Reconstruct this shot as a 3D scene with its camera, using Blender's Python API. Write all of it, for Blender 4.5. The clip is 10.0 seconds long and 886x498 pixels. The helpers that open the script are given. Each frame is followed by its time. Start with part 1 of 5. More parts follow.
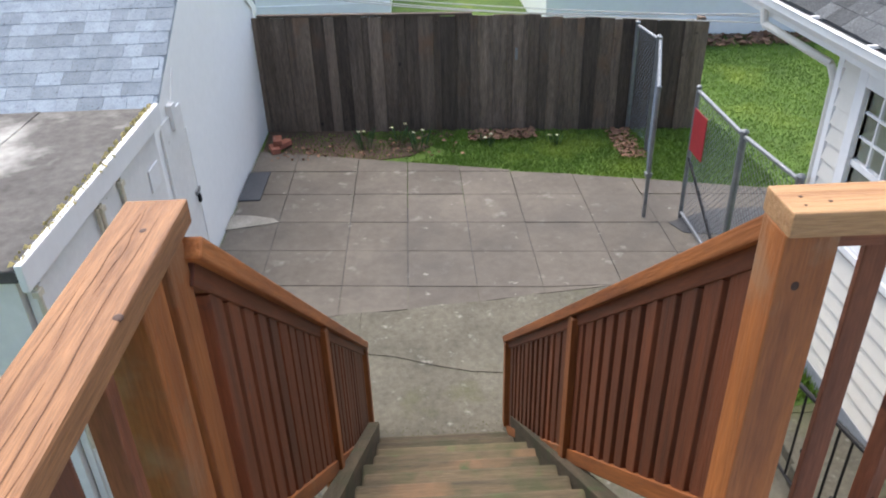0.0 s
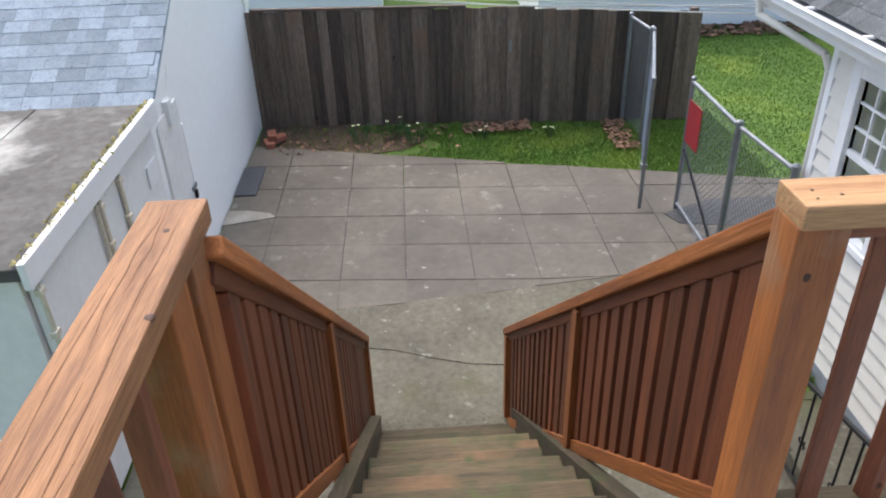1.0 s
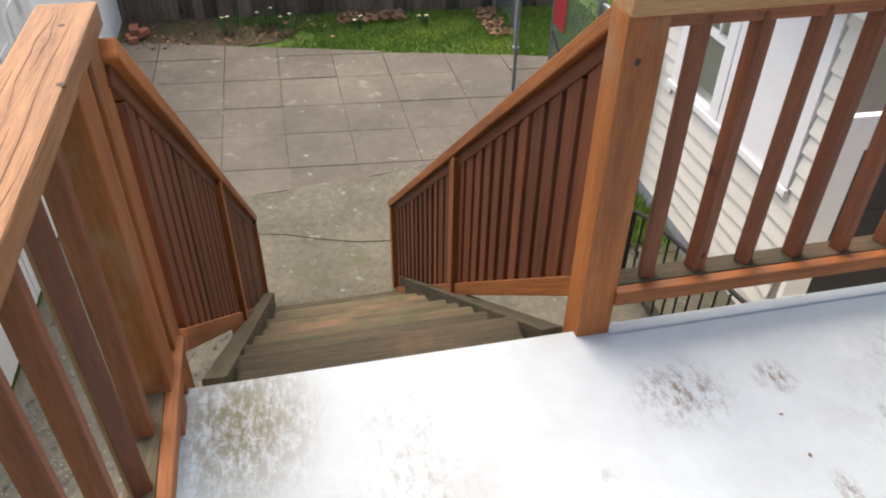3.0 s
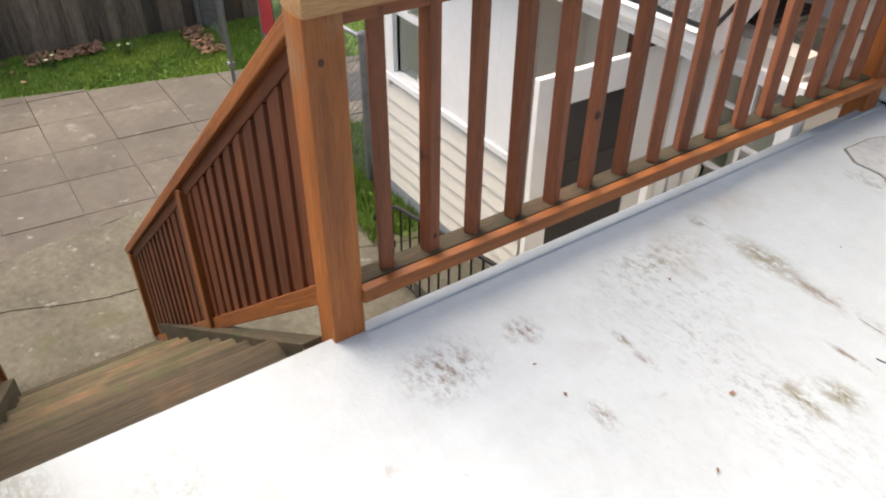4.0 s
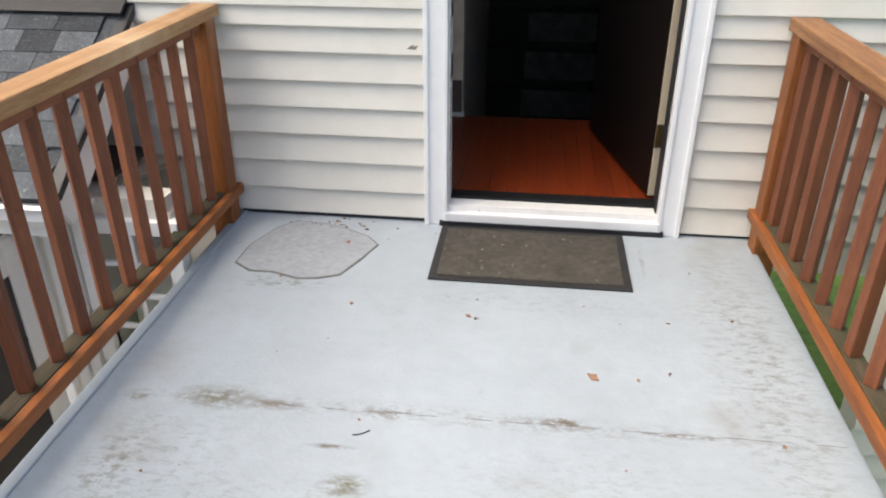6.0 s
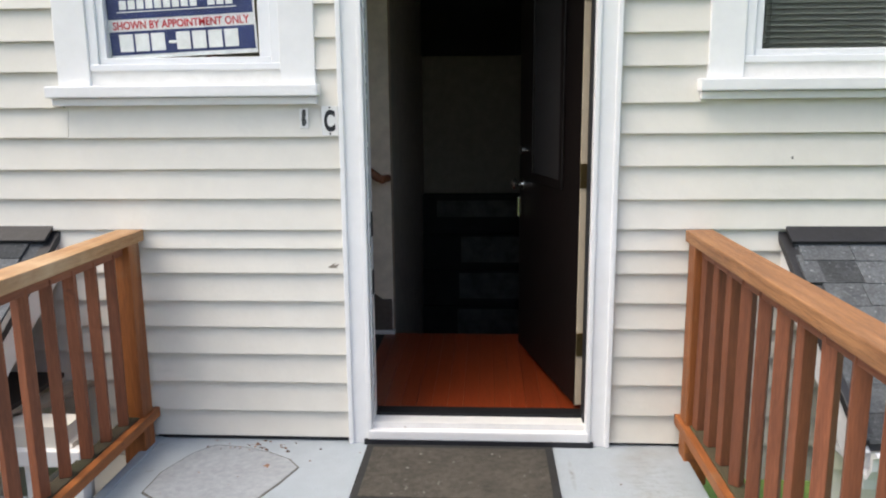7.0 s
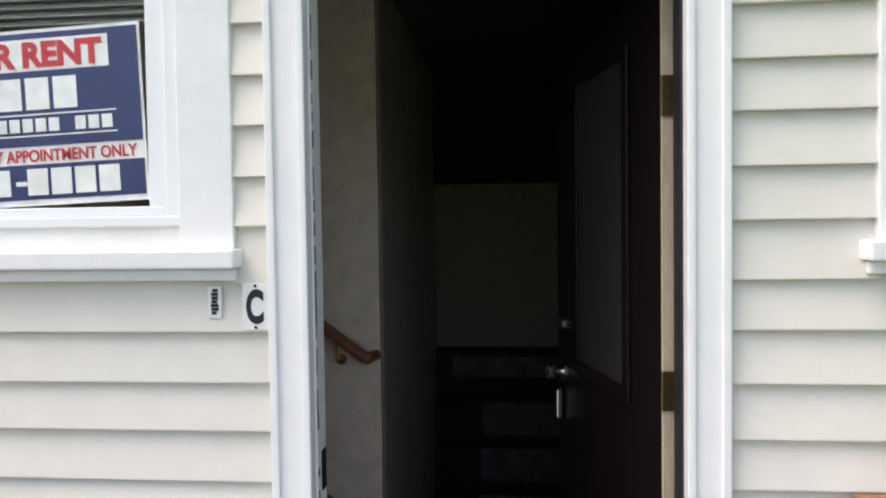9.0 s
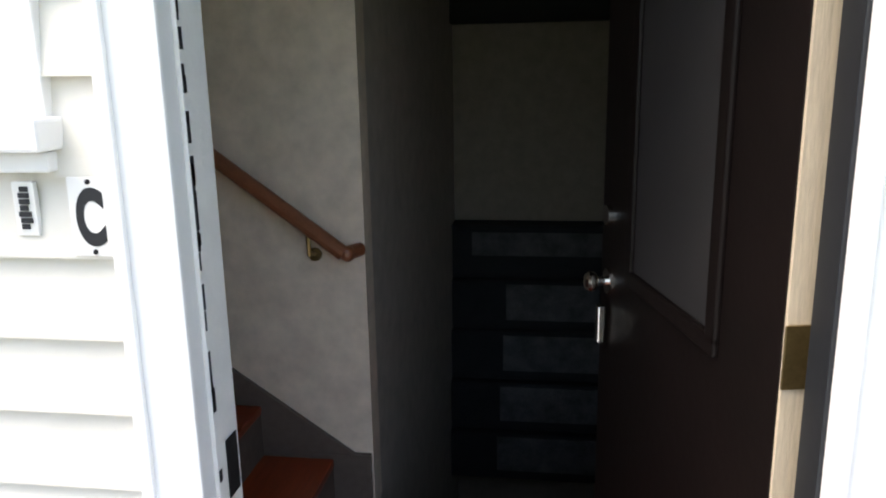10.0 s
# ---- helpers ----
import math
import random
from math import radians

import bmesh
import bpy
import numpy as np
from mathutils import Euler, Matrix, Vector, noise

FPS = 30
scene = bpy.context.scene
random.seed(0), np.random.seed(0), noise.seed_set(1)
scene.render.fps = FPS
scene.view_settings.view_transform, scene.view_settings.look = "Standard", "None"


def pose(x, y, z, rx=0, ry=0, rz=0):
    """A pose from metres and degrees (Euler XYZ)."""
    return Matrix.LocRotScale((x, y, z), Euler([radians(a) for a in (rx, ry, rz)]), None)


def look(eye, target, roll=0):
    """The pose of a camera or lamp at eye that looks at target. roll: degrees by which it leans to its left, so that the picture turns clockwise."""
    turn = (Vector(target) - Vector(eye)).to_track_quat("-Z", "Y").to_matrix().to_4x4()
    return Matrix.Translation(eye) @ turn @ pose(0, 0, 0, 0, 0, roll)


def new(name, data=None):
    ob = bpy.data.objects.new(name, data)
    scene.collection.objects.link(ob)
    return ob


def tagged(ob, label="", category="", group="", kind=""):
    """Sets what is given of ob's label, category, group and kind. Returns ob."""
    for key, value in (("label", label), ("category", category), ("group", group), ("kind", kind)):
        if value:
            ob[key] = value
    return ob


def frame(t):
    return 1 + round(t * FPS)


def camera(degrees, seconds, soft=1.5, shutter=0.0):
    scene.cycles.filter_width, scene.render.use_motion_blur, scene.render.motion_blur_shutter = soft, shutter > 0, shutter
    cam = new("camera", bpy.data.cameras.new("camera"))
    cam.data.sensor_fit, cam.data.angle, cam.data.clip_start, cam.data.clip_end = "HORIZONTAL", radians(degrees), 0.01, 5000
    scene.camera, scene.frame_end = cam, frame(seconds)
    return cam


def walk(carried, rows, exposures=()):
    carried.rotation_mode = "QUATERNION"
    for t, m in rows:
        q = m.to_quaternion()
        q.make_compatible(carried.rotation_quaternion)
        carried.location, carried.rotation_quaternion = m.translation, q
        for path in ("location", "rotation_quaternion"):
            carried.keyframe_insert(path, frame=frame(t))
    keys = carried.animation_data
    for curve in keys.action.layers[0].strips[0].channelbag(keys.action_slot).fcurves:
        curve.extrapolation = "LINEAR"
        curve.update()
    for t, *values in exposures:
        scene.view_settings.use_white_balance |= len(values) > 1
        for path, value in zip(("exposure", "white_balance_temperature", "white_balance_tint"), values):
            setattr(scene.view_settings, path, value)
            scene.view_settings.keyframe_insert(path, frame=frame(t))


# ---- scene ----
cam = camera(61.0, 10.0, soft=2.0)
PATH = [
    (0, (-0.332, -3.091, 1.46), (-2.056, -3.043, 0.448), -1.7),
    (0.5, (-0.32, -3.1, 1.474), (-2.046, -3.048, 0.464), -2.2),
    (1, (-0.322, -3.135, 1.476), (-2.035, -3.068, 0.446), -2.0),
    (1.5, (-0.33, -3.182, 1.456), (-2.009, -3.061, 0.375), -3.1),
    (2, (-0.277, -3.191, 1.428), (-1.905, -3.062, 0.273), -1.5),
    (2.2, (-0.216, -3.194, 1.42), (-1.821, -3.041, 0.236), -0.2),
    (3.5, (-0.023, -3.136, 1.379), (-1.484, -2.549, 0.145), 0.6),
    (4, (-0.042, -3.078, 1.381), (-1.353, -2.179, 0.166), 0.7),
    (4.5, (-0.09, -3.001, 1.418), (-1.254, -1.839, 0.28), -1.4),
    (5, (-0.144, -2.968, 1.431), (-0.992, -1.542, 0.315), -1.0),
    (5.5, (-0.145, -2.929, 1.444), (-0.592, -1.308, 0.362), -0.5),
    (6.8, (0.022, -2.969, 1.367), (-0.095, -1.035, 0.872), -0.0),
    (7, (0.03, -2.942, 1.377), (-0.083, -0.98, 1.004), -0.5),
    (7.5, (0.041, -2.811, 1.386), (-0.084, -0.824, 1.199), -0.6),
    (8, (0.067, -2.517, 1.451), (-0.108, -0.534, 1.257), 0.3),
    (8.5, (0.07, -2.16, 1.479), (-0.125, -0.172, 1.369), 0.5),
    (9, (0.051, -1.778, 1.522), (-0.139, 0.212, 1.451), -0.8),
    (9.5, (0.097, -1.365, 1.534), (-0.177, 0.599, 1.279), 0.1),
    (10, (0.064, -0.988, 1.514), (-0.212, 0.94, 1.059), -1.0),
]
walk(cam, [(t, look(eye, target, roll)) for t, eye, target, roll in PATH],
     [(0, 1.27, 6400, 9), (2, 1.18, 6300, 8), (3.3, 1.34, 7400, 10), (4.5, 1.34, 7500, 10), (5.5, 0.97, 7100, 8), (6.8, 0.96, 6800, 8), (9, 0.98, 6800, 9), (9.5, 1.22, 6800, 9), (10, 1.8, 6900, 9)])


# ---------------------------------------------------------------- light
world = bpy.data.worlds.new("world")
scene.world = world
world.use_nodes = True
wn = world.node_tree
sky = wn.nodes.new("ShaderNodeTexSky")
sky.sky_type = "NISHITA"
sky.sun_disc = False
sky.sun_elevation, sky.sun_rotation = radians(62), radians(250)
sky.air_density, sky.dust_density, sky.ozone_density = 1.0, 4.0, 0.6
wn.links.new(sky.outputs[0], wn.nodes["Background"].inputs[0])
wn.nodes["Background"].inputs[1].default_value = 0.15
sun = new("sun", bpy.data.lights.new("sun", "SUN"))
sun.data.energy, sun.data.angle, sun.data.color = 1.15, radians(60), (1.0, 0.965, 0.92)
sun.matrix_world = look((-6, -2.2, 12), (0, 0, 0))


# ---------------------------------------------------------------- materials
def material(name, c1, c2, scale=4.0, rough=0.7, stretch=(1, 1, 1), bump=0.2, bump_scale=30.0, fine=0.15,
             rand=0.0, metallic=0.0, local=False, spots=(), blobs=(), spec=0.4, island=False):
    """Two-colour procedural surface. spots: (colour, scale, lo, hi). blobs: (colour, x, y, rx, ry, strength)."""
    m = bpy.data.materials.new(name)
    m.use_nodes = True
    t = m.node_tree
    bsdf = t.nodes["Principled BSDF"]
    bsdf.inputs["Roughness"].default_value = rough
    bsdf.inputs["Metallic"].default_value = metallic
    bsdf.inputs["Specular IOR Level"].default_value = spec

    def node(kind, **vals):
        n = t.nodes.new(kind)
        for k, v in vals.items():
            n.inputs[k].default_value = v
        return n

    def link(a, b):
        t.links.new(a, b)

    info = node("ShaderNodeObjectInfo")
    if local:
        coord = node("ShaderNodeTexCoord").outputs["Object"]
        off = node("ShaderNodeVectorMath")
        off.operation = "MULTIPLY_ADD"
        link(info.outputs["Random"], off.inputs[0])
        off.inputs[1].default_value = (31.0, 17.0, 23.0)
        link(coord, off.inputs[2])
        coord = off.outputs[0]
    else:
        coord = node("ShaderNodeNewGeometry").outputs["Position"]
    mp = node("ShaderNodeMapping")
    mp.inputs["Scale"].default_value = stretch
    link(coord, mp.inputs["Vector"])

    def nz(sc, detail=6.0, src=None, rg=0.6):
        n = node("ShaderNodeTexNoise", Scale=sc, Detail=detail, Roughness=rg)
        link(src or mp.outputs[0], n.inputs["Vector"])
        return n.outputs["Fac"]

    def mapped(src, lo, hi, a=0.0, b=1.0):
        n = node("ShaderNodeMapRange")
        n.inputs["From Min"].default_value, n.inputs["From Max"].default_value = lo, hi
        n.inputs["To Min"].default_value, n.inputs["To Max"].default_value = a, b
        link(src, n.inputs["Value"])
        return n.outputs["Result"]

    def mix(fac, a, b, mode="MIX"):
        n = node("ShaderNodeMix")
        n.data_type, n.blend_type = "RGBA", mode
        for sock, v in ((n.inputs[0], fac), (n.inputs[6], a), (n.inputs[7], b)):
            if isinstance(v, (int, float)):
                sock.default_value = v
            elif isinstance(v, tuple):
                sock.default_value = (*v[:3], 1)
            else:
                link(v, sock)
        return n.outputs[2]

    col = mix(mapped(nz(scale), 0.32, 0.68), c1, c2)
    if fine:
        g = mapped(nz(scale * 9, 4.0), 0.25, 0.75, 1 - fine, 1 + fine)
        gc = node("ShaderNodeCombineColor")
        for k in range(3):
            link(g, gc.inputs[k])
        col = mix(1.0, col, gc.outputs[0], "MULTIPLY")
    for colour, sc, lo, hi in spots:
        col = mix(mapped(nz(sc, 7.0, coord), lo, hi), col, colour)
    streak = node("ShaderNodeMapping")
    streak.inputs["Scale"].default_value = (1.3, 2.6, 1)
    link(coord, streak.inputs["Vector"])
    for colour, bx_, by_, rx, ry, k in blobs:
        d = node("ShaderNodeVectorMath")
        d.operation = "SUBTRACT"
        link(coord, d.inputs[0])
        d.inputs[1].default_value = (bx_, by_, 0)
        e = node("ShaderNodeVectorMath")
        e.operation = "MULTIPLY"
        link(d.outputs[0], e.inputs[0])
        e.inputs[1].default_value = (1 / rx, 1 / ry, 0)
        ln = node("ShaderNodeVectorMath")
        ln.operation = "LENGTH"
        link(e.outputs[0], ln.inputs[0])
        fall = mapped(ln.outputs["Value"], 1.1, 0.2)
        mul = node("ShaderNodeMath")
        mul.operation = "MULTIPLY"
        link(fall, mul.inputs[0])
        link(mapped(nz(16.0, 9.0, streak.outputs[0], 0.8), 0.515 - 0.065 * k, 0.65 - 0.065 * k, 0.0, min(0.15 + k, 1.0)), mul.inputs[1])
        col = mix(mul.outputs[0], col, colour)
    if rand:
        hs = node("ShaderNodeHueSaturation")
        src = node("ShaderNodeNewGeometry").outputs["Random Per Island"] if island else info.outputs["Random"]
        link(mapped(src, 0, 1, 1 - rand, 1 + rand), hs.inputs["Value"])
        link(col, hs.inputs["Color"])
        col = hs.outputs[0]
    link(col, bsdf.inputs["Base Color"])
    if bump:
        bp = node("ShaderNodeBump")
        bp.inputs["Strength"].default_value, bp.inputs["Distance"].default_value = bump, 0.01
        link(nz(bump_scale, 8.0), bp.inputs["Height"])
        link(bp.outputs[0], bsdf.inputs["Normal"])
    return m


GRAIN = (9, 9, 0.7)
CEDAR = material("cedar_stain", (0.36, 0.122, 0.031), (0.18, 0.056, 0.017), 2.2, 0.55, GRAIN, 0.35, 9, 0.25, 0.12, local=True,
                 spots=(((0.16, 0.05, 0.02), 7.0, 0.66, 0.74), ((0.26, 0.17, 0.10), 2.3, 0.60, 0.76)))
CAPPALE = material("pale_bleached_cap", (0.45, 0.265, 0.125), (0.30, 0.145, 0.062), 3.0, 0.65, (14, 14, 0.8), 0.5, 7, 0.3, 0.05, local=True,
                   spots=(((0.56, 0.40, 0.245), 1.6, 0.52, 0.72), ((0.2, 0.10, 0.05), 6.0, 0.68, 0.75)))
CAPWOOD = material("cedar_weathered_cap", (0.37, 0.18, 0.078), (0.19, 0.082, 0.034), 3.0, 0.6, (14, 14, 0.8), 0.5, 7, 0.35, 0.1, local=True,
                   spots=(((0.13, 0.055, 0.025), 5.0, 0.66, 0.75), ((0.52, 0.35, 0.21), 2.5, 0.62, 0.76)))
BALWOOD = material("baluster_stain", (0.225, 0.077, 0.035), (0.14, 0.048, 0.024), 3.0, 0.6, GRAIN, 0.3, 9, 0.25, 0.22, local=True,
                   spots=(((0.09, 0.03, 0.018), 8.0, 0.66, 0.74),))
# Baluster stain darkened for the shade between the close-set stair balusters.
SHADEBAL = material("shaded_stair_baluster_stain", (0.165, 0.047, 0.016), (0.09, 0.026, 0.010), 3.0, 0.6, GRAIN, 0.3, 9, 0.25, 0.25, local=True,
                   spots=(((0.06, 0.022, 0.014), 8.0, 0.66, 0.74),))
TREADWOOD = material("weathered_tread", (0.105, 0.078, 0.044), (0.055, 0.043, 0.025), 2.4, 0.85, (10, 10, 0.7), 0.6, 8, 0.4, 0.55, local=True,
                     spots=(((0.050, 0.050, 0.022), 4.0, 0.50, 0.66), ((0.17, 0.098, 0.052), 1.7, 0.60, 0.74), ((0.06, 0.075, 0.028), 6.0, 0.60, 0.70)))
FENCEWOOD = material("weathered_fence", (0.165, 0.125, 0.094), (0.085, 0.065, 0.049), 2.2, 0.9, (8, 8, 0.6), 0.6, 8, 0.5, 0.5, local=True,
                     spots=(((0.17, 0.10, 0.06), 1.6, 0.58, 0.75), ((0.03, 0.022, 0.018), 6.0, 0.66, 0.74)))
OLIVE, BROWN, GREY = (0.135, 0.125, 0.075), (0.12, 0.09, 0.06), (0.24, 0.245, 0.24)
DECK = material("deck_membrane", (0.385, 0.435, 0.475), (0.335, 0.378, 0.412), 1.6, 0.5, (1, 1, 1), 0.25, 60, 0.05,
                spots=(((0.25, 0.245, 0.22), 9.0, 0.66, 0.78), ((0.28, 0.285, 0.275), 2.2, 0.56, 0.8), ((0.2, 0.18, 0.14), 26.0, 0.72, 0.77)),
                blobs=((OLIVE, -0.97, -1.275, 0.14, 0.06, 1.7), (BROWN, -0.80, -1.285, 0.10, 0.028, 1.7), (OLIVE, -1.24, -3.38, 0.26, 0.20, 1.7), (OLIVE, -1.20, -1.295, 0.05, 0.03, 1.3),
                       (BROWN, -0.46, -1.285, 0.09, 0.03, 0.9), (BROWN, 0.02, -1.275, 0.12, 0.03, 1.1), (OLIVE, -0.52, -1.575, 0.07, 0.05, 1.5), (OLIVE, -0.56, -1.665, 0.09, 0.03, 1.4),
                       (BROWN, -1.12, -2.33, 0.12, 0.14, 0.8), (OLIVE, -1.02, -1.6, 0.28, 0.38, 0.3), (BROWN, -0.62, -1.72, 0.35, 0.16, 0.35), (GREY, -0.5, -2.05, 0.7, 0.35, 0.1),
                       (OLIVE, -0.95, -3.0, 0.45, 0.14, 0.4), (OLIVE, 0.66, -0.9, 0.2, 0.9, 0.5), (GREY, -0.2, -1.28, 1.2, 0.05, 0.7), (GREY, 0.0, -0.62, 0.8, 0.12, 0.35),
                       (OLIVE, -1.0, -0.60, 0.2, 0.06, 0.7), (OLIVE, -0.95, -1.88, 0.045, 0.018, 1.5), (BROWN, -0.86, -1.885, 0.05, 0.016, 1.3), (BROWN, -0.79, -2.1, 0.06, 0.03, 1.0), (BROWN, -1.12, -2.08, 0.06, 0.06, 1.0), (OLIVE, -1.14, -1.58, 0.09, 0.22, 0.55), (BROWN, -0.59, -1.44, 0.08, 0.012, 1.2), (GREY, 0.36, -0.28, 0.012, 0.12, 1.5), (BROWN, 0.36, -1.28, 0.16, 0.012, 1.2), (BROWN, 0.04, -1.265, 0.05, 0.025, 1.5), (GREY, 0.1, -1.55, 0.5, 0.25, 0.4)))
PATCH = material("deck_patch", (0.345, 0.37, 0.395), (0.30, 0.32, 0.34), 4, 0.6, bump=0.2)
CAULK = material("patch_seam", (0.19, 0.19, 0.175), (0.12, 0.115, 0.095), 12, 0.8)
SIDING = material("cream_siding_paint", (0.71, 0.685, 0.625), (0.665, 0.64, 0.58), 1.5, 0.5, (1, 1, 1), 0.12, 40, 0.03, 0.02,
                  spots=(((0.55, 0.52, 0.45), 3.0, 0.68, 0.85), ((0.35, 0.30, 0.24), 24.0, 0.78, 0.80)))
WHITE = material("white_trim_paint", (0.83, 0.83, 0.83), (0.78, 0.78, 0.78), 2.0, 0.4, bump=0.12, bump_scale=40, fine=0.03,
                 spots=(((0.6, 0.58, 0.53), 12.0, 0.74, 0.80),))
VINYL = material("white_vinyl_sash", (0.82, 0.83, 0.85), (0.79, 0.80, 0.82), 2.0, 0.3, bump=0.0, fine=0.02)
STUCCO = material("white_garage_paint", (0.91, 0.91, 0.90), (0.88, 0.88, 0.87), 1.2, 0.6, bump=0.25, bump_scale=25, fine=0.03,
                  spots=(((0.62, 0.60, 0.56), 2.4, 0.68, 0.85),))
CHIPPED = material("chipped_white_paint", (0.80, 0.79, 0.77), (0.74, 0.73, 0.71), 2.0, 0.5, bump=0.3, bump_scale=20, fine=0.05,
                   spots=(((0.30, 0.26, 0.20), 9.0, 0.69, 0.73),))
CREAMPIPE = material("cream_pipe_paint", (0.66, 0.60, 0.47), (0.58, 0.52, 0.40), 8, 0.5, bump=0.1, spots=(((0.28, 0.20, 0.13), 14.0, 0.66, 0.72),))
MOSS = material("yellow_moss", (0.42, 0.34, 0.15), (0.20, 0.19, 0.07), 9, 0.95, bump=0.3, rand=0.5, island=True)
MOSSG = material("green_moss", (0.075, 0.085, 0.025), (0.05, 0.055, 0.02), 5, 0.95, bump=0, rand=0.4, island=True)
SHINGLE = material("blue_grey_asphalt_shingle", (0.285, 0.33, 0.375), (0.225, 0.265, 0.305), 12.0, 0.95, bump=0.6, bump_scale=180, fine=0.2, rand=0.24,
                   spots=(((0.12, 0.13, 0.15), 40.0, 0.58, 0.7),))
DARKSHINGLE = material("charcoal_asphalt_shingle", (0.10, 0.108, 0.117), (0.065, 0.07, 0.076), 12.0, 0.95, bump=0.6, bump_scale=180, fine=0.35, rand=0.45,
                       spots=(((0.22, 0.23, 0.24), 60.0, 0.6, 0.7),))
FLASHING = material("black_flashing", (0.03, 0.03, 0.034), (0.022, 0.022, 0.025), 4, 0.45)
ROLLROOF = material("mossy_roll_roofing", (0.13, 0.122, 0.112), (0.075, 0.07, 0.064), 1.6, 0.95, bump=0.5, bump_scale=40, fine=0.3,
                    spots=(((0.40, 0.39, 0.36), 1.1, 0.55, 0.70), ((0.06, 0.055, 0.05), 3.0, 0.6, 0.72)))
CONCRETE = material("worn_patio_concrete", (0.142, 0.124, 0.103), (0.096, 0.084, 0.070), 1.3, 0.9, bump=0.4, bump_scale=60, fine=0.14, rand=0.07,
                    spots=(((0.24, 0.225, 0.205), 4.0, 0.6, 0.74), ((0.075, 0.068, 0.06), 0.8, 0.5, 0.72), ((0.38, 0.36, 0.33), 7.0, 0.66, 0.76)))
PADCONC = material("mossy_concrete_pad", (0.125, 0.115, 0.088), (0.085, 0.079, 0.060), 2.4, 0.95, bump=0.7, bump_scale=50, fine=0.25, rand=0.05,
                   spots=(((0.23, 0.22, 0.19), 11.0, 0.62, 0.72), ((0.075, 0.08, 0.035), 1.9, 0.55, 0.75)))
PALECEM = material("pale_cement", (0.30, 0.28, 0.245), (0.20, 0.185, 0.16), 5, 0.9, bump=0.3, fine=0.2)
ASPHALT = material("asphalt_patch", (0.075, 0.075, 0.078), (0.05, 0.05, 0.052), 4, 0.95, bump=0.6, bump_scale=120, fine=0.3)
GRASSG = material("lawn_ground", (0.095, 0.165, 0.027), (0.065, 0.115, 0.02), 1.6, 0.95, bump=0.8, bump_scale=60, fine=0.3,
                  spots=(((0.14, 0.20, 0.03), 0.9, 0.52, 0.7), ((0.12, 0.085, 0.05), 2.0, 0.66, 0.78)))
BLADE = material("grass_blades", (0.155, 0.255, 0.03), (0.10, 0.175, 0.025), 1.2, 0.7, bump=0, fine=0.2, rand=0.25, island=True,
                 spots=(((0.26, 0.34, 0.05), 0.9, 0.52, 0.7),))
LEAFG = material("daffodil_leaves", (0.075, 0.15, 0.05), (0.05, 0.11, 0.04), 3, 0.6, bump=0, rand=0.3, island=True)
PETAL = material("pale_petals", (0.75, 0.72, 0.35), (0.8, 0.78, 0.6), 3, 0.6, bump=0)
SOIL = material("damp_soil", (0.105, 0.07, 0.045), (0.062, 0.042, 0.028), 5, 0.95, bump=1.0, bump_scale=40, fine=0.4,
                spots=(((0.07, 0.10, 0.02), 3.0, 0.6, 0.7),))
LITTER = material("dry_leaf_litter", (0.26, 0.15, 0.09), (0.15, 0.08, 0.05), 6, 0.8, bump=0, rand=0.5, island=True)
GRAVEL = material("grey_gravel", (0.17, 0.16, 0.145), (0.08, 0.078, 0.07), 9, 0.9, bump=0.3, rand=0.45, island=True)
BRICK = material("old_red_brick", (0.32, 0.12, 0.075), (0.24, 0.09, 0.06), 8, 0.9, bump=0.5, rand=0.2, spots=(((0.5, 0.42, 0.36), 9, 0.64, 0.74),))
GALV = material("galvanised_steel", (0.27, 0.285, 0.30), (0.19, 0.20, 0.215), 14, 0.45, metallic=0.7, bump=0.1, spots=(((0.25, 0.12, 0.06), 9.0, 0.7, 0.78),))
IRON = material("black_wrought_iron", (0.012, 0.012, 0.013), (0.009, 0.009, 0.01), 8, 0.6, spec=0.25)
REDSIGN = material("faded_red_plastic", (0.30, 0.022, 0.03), (0.25, 0.02, 0.026), 3, 0.5, bump=0.05)
FOUND = material("blue_grey_foundation", (0.27, 0.29, 0.32), (0.22, 0.24, 0.265), 2, 0.9, bump=0.3)
MATFIELD = material("dirty_doormat_pile", (0.095, 0.085, 0.07), (0.062, 0.056, 0.046), 5, 0.95, bump=0.8, bump_scale=220, fine=0.35,
                    spots=(((0.36, 0.35, 0.31), 38.0, 0.66, 0.71), ((0.2, 0.13, 0.08), 13.0, 0.71, 0.76)))
RUBBER = material("black_rubber", (0.028, 0.028, 0.028), (0.02, 0.02, 0.02), 8, 0.7)
SLATE = material("dark_grey_pad", (0.055, 0.06, 0.07), (0.04, 0.045, 0.055), 5, 0.8)
REDFLOOR = material("varnished_red_oak", (0.25, 0.042, 0.012), (0.17, 0.028, 0.009), 2.0, 0.28, (10, 0.8, 10), 0.08, 9, 0.2, 0.1, spec=0.5)
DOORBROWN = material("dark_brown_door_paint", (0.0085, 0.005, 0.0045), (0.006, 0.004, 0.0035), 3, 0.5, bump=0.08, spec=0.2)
DOORPANEL = material("dull_door_glass", (0.04, 0.037, 0.037), (0.034, 0.031, 0.031), 3, 0.3, bump=0.0, fine=0.03)
BRASS = material("worn_brass", (0.35, 0.25, 0.11), (0.25, 0.18, 0.08), 9, 0.35, metallic=0.9)
CHROME = material("polished_nickel", (0.75, 0.72, 0.65), (0.7, 0.67, 0.6), 5, 0.12, metallic=1.0, bump=0)
